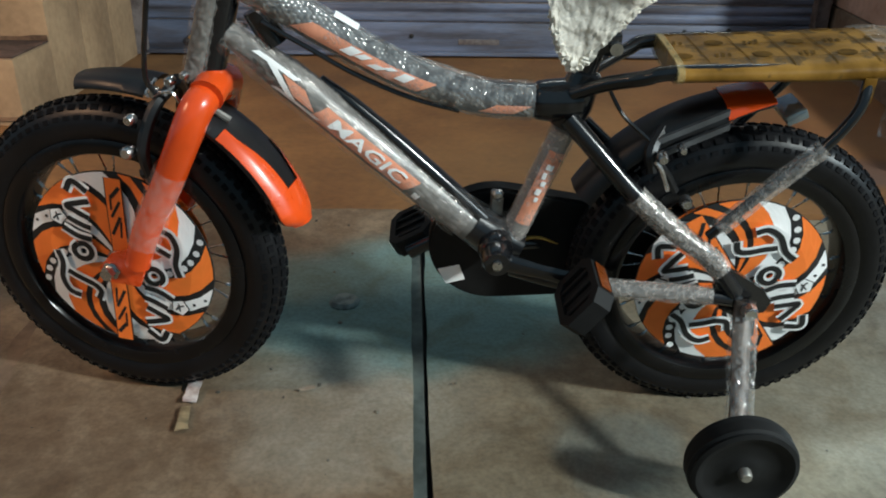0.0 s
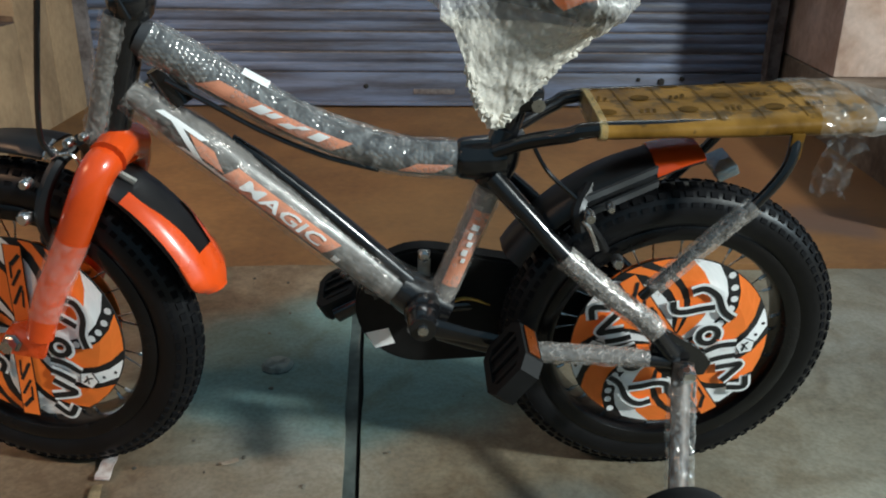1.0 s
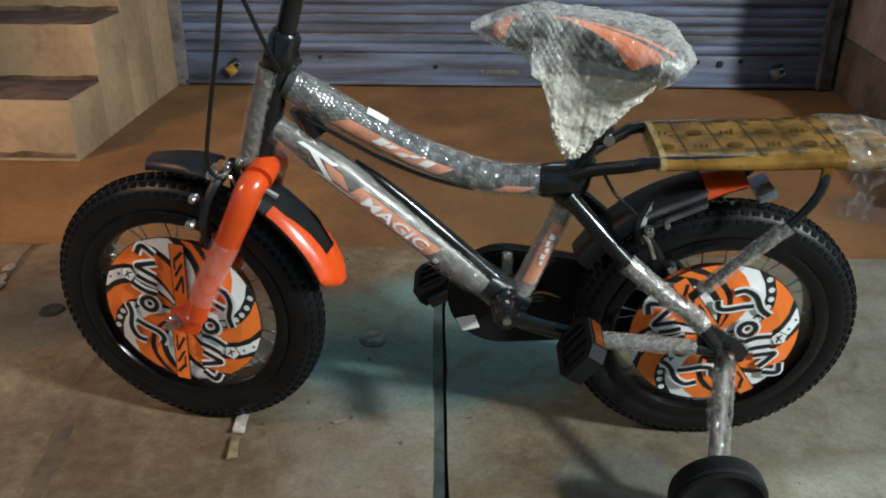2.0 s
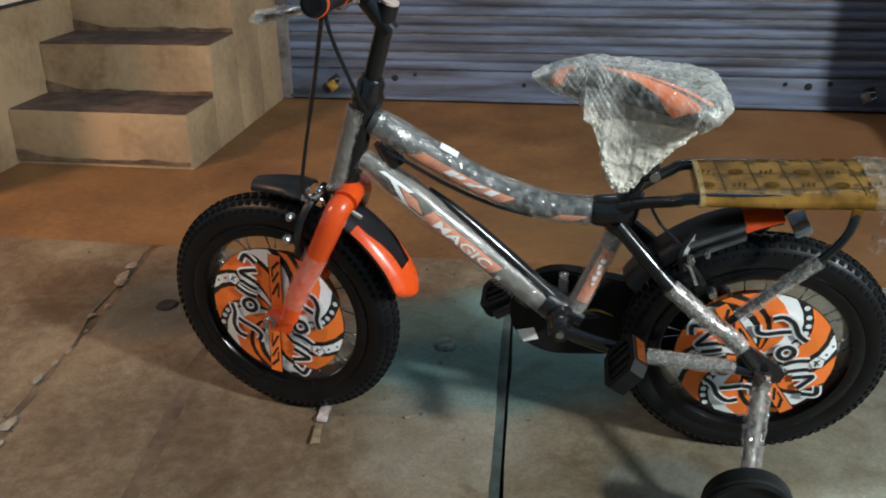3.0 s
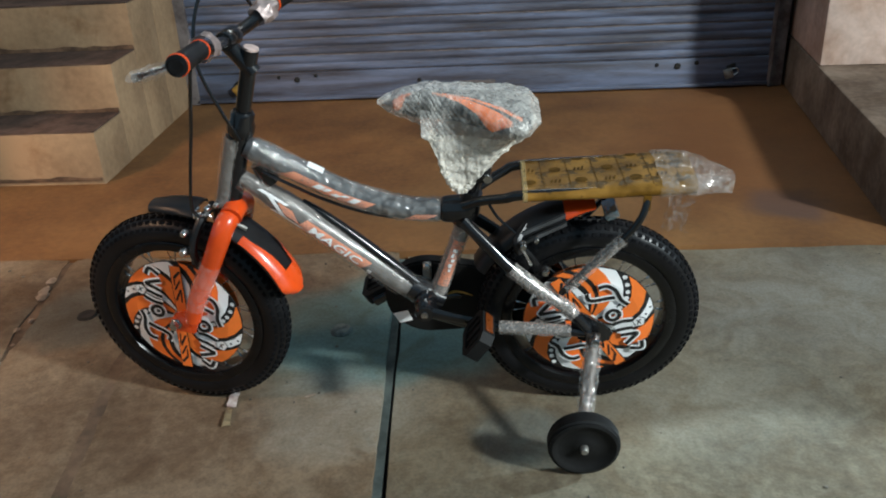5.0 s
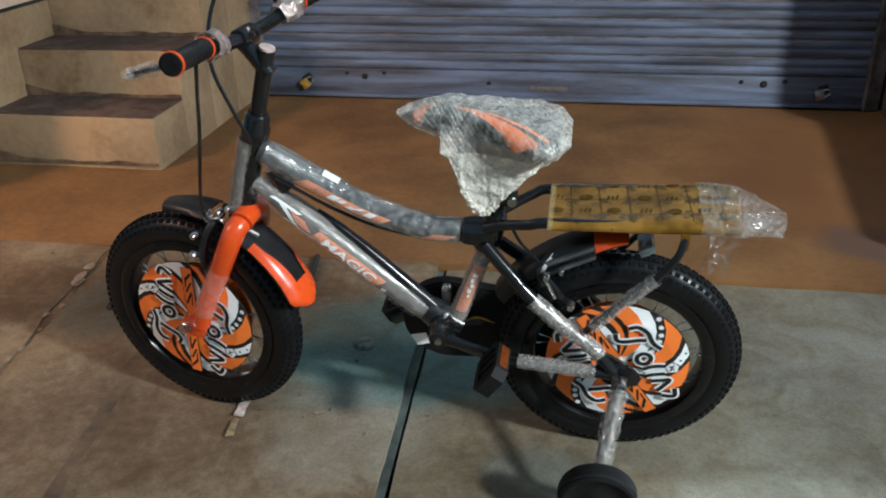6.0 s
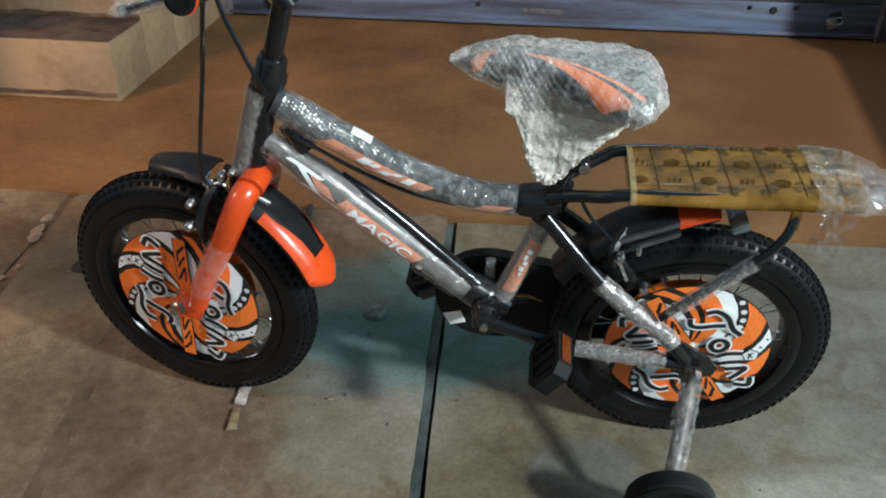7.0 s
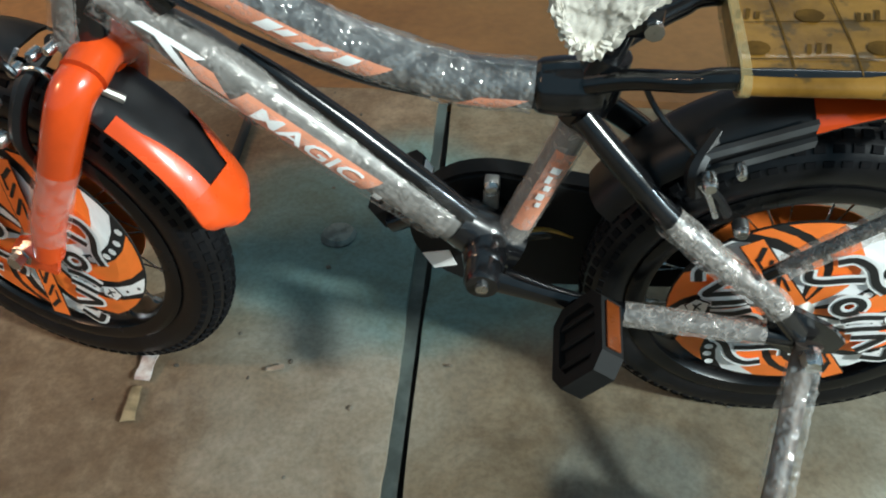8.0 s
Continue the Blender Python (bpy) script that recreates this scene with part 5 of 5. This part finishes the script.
# -- saddle in bubble wrap --
SIDE_TOP = [(0.018, 0.671), (0.06, 0.688), (0.10, 0.697), (0.15, 0.692), (0.21, 0.682), (0.25, 0.676), (0.28, 0.666), (0.294, 0.650)]
SIDE_LOW = [(0.018, 0.664), (0.05, 0.647), (0.085, 0.632), (0.107, 0.614), (0.122, 0.576), (0.137, 0.532), (0.150, 0.514), (0.160, 0.505), (0.172, 0.514), (0.192, 0.541), (0.217, 0.570), (0.25, 0.602), (0.278, 0.628), (0.294, 0.641)]
HALF = [(0.018, 0.006), (0.05, 0.024), (0.10, 0.034), (0.15, 0.046), (0.20, 0.070), (0.24, 0.086), (0.275, 0.078), (0.294, 0.045)]


def along(table, x):
    return float(np.interp(x, [p[0] for p in table], [p[1] for p in table]))


COUNT = 230


def wrap_shell(inset, skirt):
    """The bubble wrap round the saddle: a bag that narrows to a tied skirt below; skirt keeps that lower fold alone."""
    bm = bmesh.new()
    rows = []
    for i in range(191):
        x = 0.018 + 0.276 * i / 190
        top, low, half = along(SIDE_TOP, x), along(SIDE_LOW, x), along(HALF, x) - inset
        loop = []
        for j in range(300):
            a = 2 * math.pi * j / 300
            cy, cz = math.cos(a), math.sin(a)
            mid = top - min(0.030, 0.5 * (top - low))
            z = mid + (top - mid) * cz if cz > 0 else mid + (mid - low) * cz
            deep = max(0.0, -cz) if (top - low) > 0.07 else 0.0
            w = half * (1 - 0.80 * deep ** 1.3)
            loop.append((w * math.copysign(abs(cy) ** 0.7, cy) - (0.018 + 0.030 * min(1.0, max(0.0, (0.165 - x) / 0.04))) * deep, z))
        gone = np.concatenate([[0.0], np.cumsum([math.dist(loop[j], loop[(j + 1) % 300]) for j in range(300)])])
        even = np.linspace(0, gone[-1], COUNT + 1)[:-1]
        ys, zs = np.interp(even, gone, [q[0] for q in loop] + [loop[0][0]]), np.interp(even, gone, [q[1] for q in loop] + [loop[0][1]])
        ring = [Vector((x, float(y), float(z))) for y, z in zip(ys, zs)]
        row, run = [], 0.0
        for j, p in enumerate(ring):
            run += (p - ring[j - 1]).length if j else 0.0
            d = ring[(j + 1) % COUNT] - ring[j - 1]
            out = Vector((0, d.z, -d.y)).normalized()
            q = 0.0012 * noise.noise(p * 130) + 0.0028 * noise.noise(p * 60 + Vector((5 + inset * 900, 0, 0))) + 0.0030 * noise.noise(p * 28) + (0.0012 * dome(x + inset, run, 0.0068) if p.z > 0.625 else 0.0012 * noise.noise(p * 300))
            row.append(bm.verts.new(p + out * q + Vector((0.25 * q, 0, 0))))
        rows.append(row)
    for p, q in zip(rows, rows[1:]):
        for j in range(COUNT):
            bm.faces.new((p[j], p[(j + 1) % COUNT], q[(j + 1) % COUNT], q[j]))
    if skirt:
        upper = [f for f in bm.faces if f.calc_center_median().z > 0.625]
        bmesh.ops.delete(bm, geom=upper, context="FACES")
    else:
        bm.faces.new(rows[0])
        bm.faces.new(rows[-1][::-1])
    bmesh.ops.recalc_face_normals(bm, faces=bm.faces)
    return bm


saddle_wrap = part("saddle_wrap", wrap_shell(0.0, False), FOAM, bike, "cloudy bubble wrap tied round the saddle")
part("skirt_fold", wrap_shell(0.004, True), FOAM_FOLD, saddle_wrap, "second fold of the tied bubble wrap")
bm = bmesh.new()
tube(bm, [(x, -0.016 * min(1.0, (0.294 - x) / 0.05) - 0.030 * min(1.0, max(0.0, (0.165 - x) / 0.04)), along(SIDE_LOW, x)) for x in (0.289, 0.274, 0.252, 0.230, 0.210, 0.190, 0.172, 0.160, 0.150, 0.141, 0.132, 0.122)], [0.004, 0.008, 0.0075, 0.007, 0.0065, 0.007, 0.008, 0.008, 0.0065, 0.005, 0.004, 0.002], 14, n=9, jitter=0.5)
crumple(bm, 0.0022, 11)
part("hem", bm, FOAM_FOLD, saddle_wrap, "torn white hem of the bubble wrap")
bm = bmesh.new()
rows = []
for i in range(25):
    x = 0.030 + 0.248 * i / 24
    top, half = along(SIDE_TOP, x) - 0.010, max(0.004, along(HALF, x) - 0.013)
    low = max(top - 0.045, along(SIDE_LOW, x) + 0.006)
    rows.append([bm.verts.new((x, half * math.copysign(abs(math.cos(2 * math.pi * j / 24)) ** 0.6, math.cos(2 * math.pi * j / 24)),
                               (top + low) / 2 + (top - low) / 2 * math.sin(2 * math.pi * j / 24))) for j in range(24)])
for p, q in zip(rows, rows[1:]):
    for j in range(24):
        bm.faces.new((p[j], p[(j + 1) % 24], q[(j + 1) % 24], q[j]))
bm.faces.new(rows[0])
bm.faces.new(rows[-1][::-1])
bmesh.ops.recalc_face_normals(bm, faces=bm.faces)
saddle = part("saddle", bm, SOFT_BLACK, bike, "black padded saddle with orange panels")


def saddle_panel(outline, name, material, out=-0.0045):
    """An orange panel on the saddle's upper left side; outline in x and degrees round from the left (0) to the top (90)."""
    bm = bmesh.new()
    rows = []
    for x, a0, a1 in outline:
        top, half = along(SIDE_TOP, x), along(HALF, x)
        low = along(SIDE_LOW, x)
        mid = top - min(0.030, 0.5 * (top - low))
        row = []
        for j in range(7):
            a = radians(a0 + (a1 - a0) * j / 6)
            y = -half * abs(math.cos(a)) ** 0.7 - out * math.cos(a)
            z = mid + (top - mid) * math.sin(a) + out * math.sin(a) if a > 0 else mid + (mid - low) * math.sin(a) * 0.9
            row.append(bm.verts.new((x, y, z)))
        rows.append(row)
    for p, q in zip(rows, rows[1:]):
        for j in range(6):
            bm.faces.new((p[j], q[j], q[j + 1], p[j + 1]))
    bmesh.ops.recalc_face_normals(bm, faces=bm.faces)
    part(name, bm, material, saddle, "orange saddle panel")


BRIGHT = mat("orange_vinyl", (0.95, 0.20, 0.02), 0.5, vary=0.15, scale=40, bump=0.2)
saddle_panel([(0.112, 66, 70), (0.138, 58, 68), (0.163, 46, 66), (0.186, 28, 63), (0.204, -4, 58), (0.213, -8, 54), (0.230, 4, 46), (0.245, 16, 32)], "panel", BRIGHT)
saddle_panel([(0.130, 70, 73), (0.18, 68, 74), (0.225, 58, 66), (0.262, 36, 46)], "panel", BRIGHT)
saddle_panel([(0.046, -16, 50), (0.052, -22, 66), (0.060, -6, 78), (0.067, 55, 80), (0.078, 66, 80)], "panel", BRIGHT)
rod("saddle_rail", [(0.15, -0.02, 0.61), (0.180, -0.02, 0.556), (0.205, -0.02, 0.565)], 0.005, ZINC, seg=8)
bm = bmesh.new()
box(bm, 0.178, 0.212, -0.018, 0.018, 0.516, 0.545, 0.005)
part("saddle_clamp", bm, BLACK, bike, "black saddle clamp")
turned("clamp_bolt", [(0.0005, -0.024), (0.008, -0.024), (0.008, -0.016)], (0.205, 0, 0.527), CHROME, seg=8)

# -- carrier wrapped in printed tape --
for side in (-1, 1):
    rod("carrier_rail", both([(0.162, 0.016, 0.470), (0.195, 0.03, 0.488), (0.235, 0.050, 0.504), (0.270, 0.056, 0.514), (0.43, 0.056, 0.522), (0.54, 0.044, 0.530)], side), 0.0088, BLACK, seg=12, label="glossy black carrier rail")

def carrier_section(x):
    """Near and far edge, underside and top of the wrapped carrier at x."""
    near = float(np.interp(x, [0.268, 0.48, 0.56, 0.605, 0.622], [-0.070, -0.072, -0.071, -0.068, -0.060]))
    far = float(np.interp(x, [0.268, 0.53, 0.55, 0.585, 0.608, 0.622], [0.066, 0.067, 0.060, 0.028, -0.012, -0.042]))
    return near, far, float(np.interp(x, [0.268, 0.50, 0.612], [0.501, 0.510, 0.518])), float(np.interp(x, [0.268, 0.42, 0.56, 0.612], [0.524, 0.533, 0.545, 0.547]))


def carrier_shell(x0, x1, n, out, jitter, caps=True):
    bm = bmesh.new()
    rows = []
    for i in range(n + 1):
        x = x0 + (x1 - x0) * i / n
        near, far, low, top = carrier_section(x)
        row = []
        for j in range(44):
            a = 2 * math.pi * j / 44
            cy, cz = math.cos(a), math.sin(a)
            y = (near + far) / 2 + ((far - near) / 2 + out) * math.copysign(abs(cy) ** 0.48, cy)
            z = (low + top) / 2 + ((top - low) / 2 + out) * math.copysign(abs(cz) ** 0.78, cz)
            p = Vector((x, y, z))
            q = jitter * (noise.noise(p * 28) + 0.6 * noise.noise(p * 75))
            row.append(bm.verts.new(p + Vector((q, q, q * 0.7))))
        rows.append(row)
    for p, q in zip(rows, rows[1:]):
        for j in range(44):
            bm.faces.new((p[j], p[(j + 1) % 44], q[(j + 1) % 44], q[j]))
    if caps:
        bm.faces.new(rows[0])
        bm.faces.new(rows[-1][::-1])
    bmesh.ops.recalc_face_normals(bm, faces=bm.faces)
    return bm


def tape_material():
    """Amber packing tape with a printed grid, dark blots and short bars."""
    m = mat("amber_tape", (0.19, 0.090, 0.008), 0.36, vary=0.35, scale=14, fine=50, bump=0.3, second=(0.30, 0.155, 0.026), coat=0.10, spec=0.22)
    nt = m.node_tree
    b = nt.nodes["Principled BSDF"]
    base = b.inputs["Base Color"].links[0].from_socket
    co = nt.nodes.new("ShaderNodeTexCoord")
    cell = nt.nodes.new("ShaderNodeVectorMath")
    cell.operation = "MULTIPLY_ADD"
    nt.links.new(co.outputs["Object"], cell.inputs[0])
    cell.inputs[1].default_value, cell.inputs[2].default_value = (1 / 0.046, 1 / 0.046, 0), (-6.087, 1.522, 0)
    part_of = nt.nodes.new("ShaderNodeVectorMath")
    part_of.operation = "FRACTION"
    nt.links.new(cell.outputs[0], part_of.inputs[0])
    off = nt.nodes.new("ShaderNodeVectorMath")
    off.operation = "DISTANCE"
    nt.links.new(part_of.outputs[0], off.inputs[0])
    off.inputs[1].default_value = (0.5, 0.5, 0)
    ragged = nt.nodes.new("ShaderNodeTexNoise")
    ragged.inputs["Scale"].default_value, ragged.inputs["Detail"].default_value = 75, 3
    nt.links.new(co.outputs["Object"], ragged.inputs["Vector"])
    total = nt.nodes.new("ShaderNodeMath")
    total.operation = "MULTIPLY_ADD"
    nt.links.new(ragged.outputs["Fac"], total.inputs[0])
    total.inputs[1].default_value = 1.5
    nt.links.new(off.outputs["Value"], total.inputs[2])
    mask = nt.nodes.new("ShaderNodeMapRange")
    mask.inputs["From Min"].default_value, mask.inputs["From Max"].default_value = 0.86, 1.06
    mask.inputs["To Min"].default_value, mask.inputs["To Max"].default_value = 0.85, 0.0
    nt.links.new(total.outputs[0], mask.inputs["Value"])
    mix = nt.nodes.new("ShaderNodeMix")
    mix.data_type = "RGBA"
    nt.links.new(mask.outputs["Result"], mix.inputs["Factor"])
    nt.links.new(base, mix.inputs[6])
    mix.inputs[7].default_value = (0.055, 0.034, 0.012, 1)
    nt.links.new(mix.outputs[2], b.inputs["Base Color"])
    return m


carrier = part("carrier", carrier_shell(0.268, 0.560, 60, 0.0, 0.0005), tape_material(), bike, "carrier wrapped in amber printed packing tape")
INK = mat("brown_ink", (0.095, 0.050, 0.010), 0.7, vary=0.3, scale=60, bump=0.05, spec=0.1)


def ink(name, x0, x1, y0, y1, turn=0.0, seg=0):
    """A printed mark on the carrier's upper face."""
    bm = bmesh.new()
    cx, cy = (x0 + x1) / 2, (y0 + y1) / 2
    if seg:
        pts = [(cx + (x1 - x0) / 2 * math.cos(2 * math.pi * k / seg), cy + (y1 - y0) / 2 * math.sin(2 * math.pi * k / seg)) for k in range(seg)]
    else:
        steps = [y0 + (y1 - y0) * k / 12 for k in range(13)]
        pts = [(x0, y) for y in steps] + [(x1, y) for y in steps]
    q = radians(turn)
    vs = []
    for x, y in pts:
        dx, dy = x - cx, y - cy
        x, y = cx + dx * math.cos(q) - dy * math.sin(q), cy + dx * math.sin(q) + dy * math.cos(q)
        near, far, low, top = carrier_section(x)
        out = min(1.0, abs(y - (near + far) / 2) / ((far - near) / 2)) ** (1 / 0.48)
        z = (low + top) / 2 + (top - low) / 2 * math.sqrt(max(0.0, 1 - out * out)) ** 0.78
        vs.append(bm.verts.new((x, y, z + 0.0008)))
    if seg:
        bm.faces.new(vs)
    else:
        for k in range(12):
            bm.faces.new((vs[k], vs[k + 13], vs[k + 14], vs[k + 1]))
    bmesh.ops.recalc_face_normals(bm, faces=bm.faces)
    part(name, bm, INK, carrier, smooth=False)


for k in range(6):
    x = 0.300 + 0.046 * k
    ink("print_line", x, x + 0.0013, -0.062, 0.058, 3)
for k in range(3):
    y = -0.046 + 0.046 * k
    ink("print_line", 0.272, 0.540, y, y + 0.0012)
marks_rng = random.Random(5)
for i in range(6):
    for j in range(3):
        x, y = 0.278 + 0.046 * i + marks_rng.uniform(-0.003, 0.003), -0.034 + 0.043 * j + marks_rng.uniform(-0.003, 0.003)
        if (i + j) % 2 == 0:
            ink("print_blot", x - 0.011, x + 0.011, y - 0.009, y + 0.009, 0, 11)
        else:
            for k in range(3):
                ink("print_bar", x - 0.010 + 0.007 * k, x - 0.0065 + 0.007 * k, y - 0.007, y + marks_rng.uniform(0.003, 0.008), -12)
bm = carrier_shell(0.2655, 0.2735, 3, 0.0016, 0.0006)
part("folded_edge", bm, film("doubled_tape", (0.62, 0.48, 0.22), 0.40, 70, 0.2, 0.2, 0.002, cells=False, spread=0.1, shine=0.0), carrier, "pale doubled edge of the tape")
# a fold of tape hanging by the strut
bm = bmesh.new()
box(bm, 0.470, 0.484, -0.0745, -0.0725, 0.490, 0.520, 0.0008)
part("tape_end", bm, tape_material(), carrier, "short hanging end of amber tape")
part("carrier_film", crumple(carrier_shell(0.500, 0.622, 26, 0.0026, 0.0030), 0.0008, 9), film("carrier_clear_film", (0.92, 0.90, 0.86), 0.19, 60, 0.14, 0.3, 0.004, cells=False, spread=0.14, shine=0.40), bike, "loose clear film over the carrier's end", smooth=False)
bm = bmesh.new()
rows = []
for i in range(13):
    t = i / 12
    rows.append([bm.verts.new((0.512 + 0.044 * j / 8 + 0.006 * math.sin(4 * t + j), -0.062 + 0.01 * math.sin(3 * t * j) + 0.006 * noise.noise(Vector((t * 5, j, 0))), 0.518 - 0.075 * t + 0.004 * math.sin(j * 2.1))) for j in range(9)])
for p, q in zip(rows, rows[1:]):
    for j in range(8):
        bm.faces.new((p[j], p[j + 1], q[j + 1], q[j]))
part("hanging_film", crumple(bm, 0.0012, 4), CLEAR, bike, "loose clear film hanging from the carrier", smooth=False)

# -- stabiliser --
bm = bmesh.new()
tube(bm, [(0.404, -0.078, 0.222), (0.402, -0.088, 0.196), (0.392, -0.140, 0.158), (0.380, -0.195, 0.122), (0.377, -0.214, 0.097)], [0.014, 0.013, 0.012, 0.012, 0.011], 10, squash=0.5)
arm = part("stabiliser_arm", bm, mat("brown_steel", (0.075, 0.055, 0.045), 0.45, metal=0.3, vary=0.4, scale=30, bump=0.1, second=(0.15, 0.12, 0.10)), bike, "steel stabiliser arm in clear wrap")
bm = bmesh.new()
tube(bm, [(0.403, -0.089, 0.200), (0.394, -0.136, 0.163), (0.382, -0.192, 0.124)], [0.0165, 0.0172, 0.0162], 22, n=14, jitter=0.15, caps=False)
part("arm_wrap", crumple(bm, 0.0018, 8), film("arm_film", (0.88, 0.86, 0.82), 0.20, 90, 0.11, 0.8, 0.003, cells=False, spread=0.16, shine=0.45), arm, "creased clear wrap", smooth=False)
TW = Vector((0.376, -0.238, 0.097))
bm = bmesh.new()
lathe(bm, [(0.006, -0.0125), (0.018, -0.013), (0.020, -0.0115), (0.046, -0.0115), (0.050, -0.0145), (0.058, -0.018), (0.0635, -0.016), (0.0625, -0.012), (0.066, -0.009), (0.065, -0.004), (0.0662, 0.0), (0.065, 0.004), (0.066, 0.009), (0.0625, 0.012), (0.0635, 0.016), (0.058, 0.018), (0.05, 0.014), (0.006, 0.012)], 56, centre=TW)
sw = part("stabiliser_wheel", bm, GUARD, bike, "black plastic stabiliser wheel")
turned("axle_bolt", [(0.0005, -0.024), (0.006, -0.024), (0.008, -0.020), (0.008, -0.008)], TW, ZINC, sw, seg=10)
for p, r, d in (((0.406, -0.084, 0.214), 0.011, -0.016), ((0.408, -0.079, 0.190), 0.009, -0.014)):
    turned("axle_nut", [(0.0005, d), (r * 0.75, d), (r, d * 0.6), (r, 0.004)], p, CHROME, seg=8)

# ---- small things on the ground ----
def stub(x, y, r, material, label):
    thing = tagged(empty("floor_stub", pose(x, y, slab_z(x, y), 0, 0, 20)), label, "stub")
    bm = bmesh.new()
    lathe(bm, [(0.0005, 0.004), (r * 0.5, 0.005), (r * 0.8, 0.006), (r, 0.001), (r, -0.01)], 11, "z")
    for v in bm.verts:
        v.co += Vector((0.003 * noise.noise(v.co * 90), 0.003 * noise.noise(v.co * 90 + Vector((4, 0, 0))), 0))
    part("stub", bm, material, thing)


stub(-0.144, 0.215, 0.027, mat("grey_stone", (0.12, 0.145, 0.135), 0.7, vary=0.4, scale=60, bump=0.3), "small worn grey stub set in the concrete")
stub(-0.805, 0.303, 0.026, DARK, "small dark stub set in the concrete")


def scrap(name, pts, width, material, label, category):
    bm = bmesh.new()
    path = smooth_path([Vector((*p, 0.0)) for p in pts], 5)
    rows = []
    for i, p in enumerate(path):
        d = (path[min(i + 1, len(path) - 1)] - path[max(i - 1, 0)]).normalized()
        s = Vector((-d.y, d.x, 0)) * width * (0.8 + 0.4 * noise.noise(p * 40))
        rows.append([bm.verts.new(p + s * k + Vector((0, 0, slab_z(p.x, p.y) + 0.006 + 0.004 * noise.noise((p + s * k) * 60)))) for k in (-0.5, 0, 0.5)])
    for p, q in zip(rows, rows[1:]):
        for j in range(2):
            bm.faces.new((p[j], q[j], q[j + 1], p[j + 1]))
    for f in bmesh.ops.extrude_face_region(bm, geom=list(bm.faces))["geom"]:
        if isinstance(f, bmesh.types.BMVert):
            f.co.z -= 0.0015
    bmesh.ops.recalc_face_normals(bm, faces=bm.faces)
    tagged(part(name, bm, material), label, category)


scrap("wrapper_scrap", [(-0.336, -0.02), (-0.336, -0.05), (-0.334, -0.075)], 0.022, mat("pale_wrapper", (0.55, 0.40, 0.36), 0.5, vary=0.4, scale=70, bump=0.1, second=(0.65, 0.62, 0.60)), "crumpled pinkish wrapper scrap on the concrete", "scrap")
scrap("wrapper_scrap", [(-0.336, -0.085), (-0.333, -0.11), (-0.329, -0.135)], 0.018, mat("dull_wrapper", (0.24, 0.19, 0.11), 0.5, vary=0.3, scale=70, bump=0.1), "dull brown wrapper scrap on the concrete", "scrap")
scrap("paper_flake", [(-0.184, -0.043), (-0.172, -0.040), (-0.162, -0.037)], 0.008, MORTAR, "small pale flake lying on the concrete", "flake")

# grit trodden over the slabs
rng = random.Random(11)
bm = bmesh.new()
for k in range(170):
    x, y, r = rng.uniform(-1.2, 1.3), rng.uniform(-0.95, 0.59), rng.choice((0.0012, 0.0016, 0.0022, 0.0034))
    if abs(x - JOINT(y)) < 0.03:
        continue
    made = bmesh.ops.create_icosphere(bm, subdivisions=1, radius=r)["verts"]
    sx, sy = rng.uniform(0.7, 1.6), rng.uniform(0.7, 1.6)
    for v in made:
        v.co = Vector((v.co.x * sx + x, v.co.y * sy + y, v.co.z * 0.6 + slab_z(x, y) + uneven(x, y) + r * 0.3))
tagged(part("grit", bm, mat("dark_grit", (0.035, 0.030, 0.025), 0.9, vary=0.5, scale=3, fine=20, second=(0.16, 0.14, 0.11)), smooth=False), "small dark grit and crumbs on the concrete", "grit", kind="stuff")

# a short dark iron rod lying behind the front wheel
bm = bmesh.new()
tube(bm, [(-0.372, 0.60, 0.007), (-0.357, 0.50, 0.004), (-0.346, 0.34, -0.002)], 0.0075, 10)
tagged(part("iron_rod", bm, DARK), "short dark iron rod lying on the concrete", "rod")
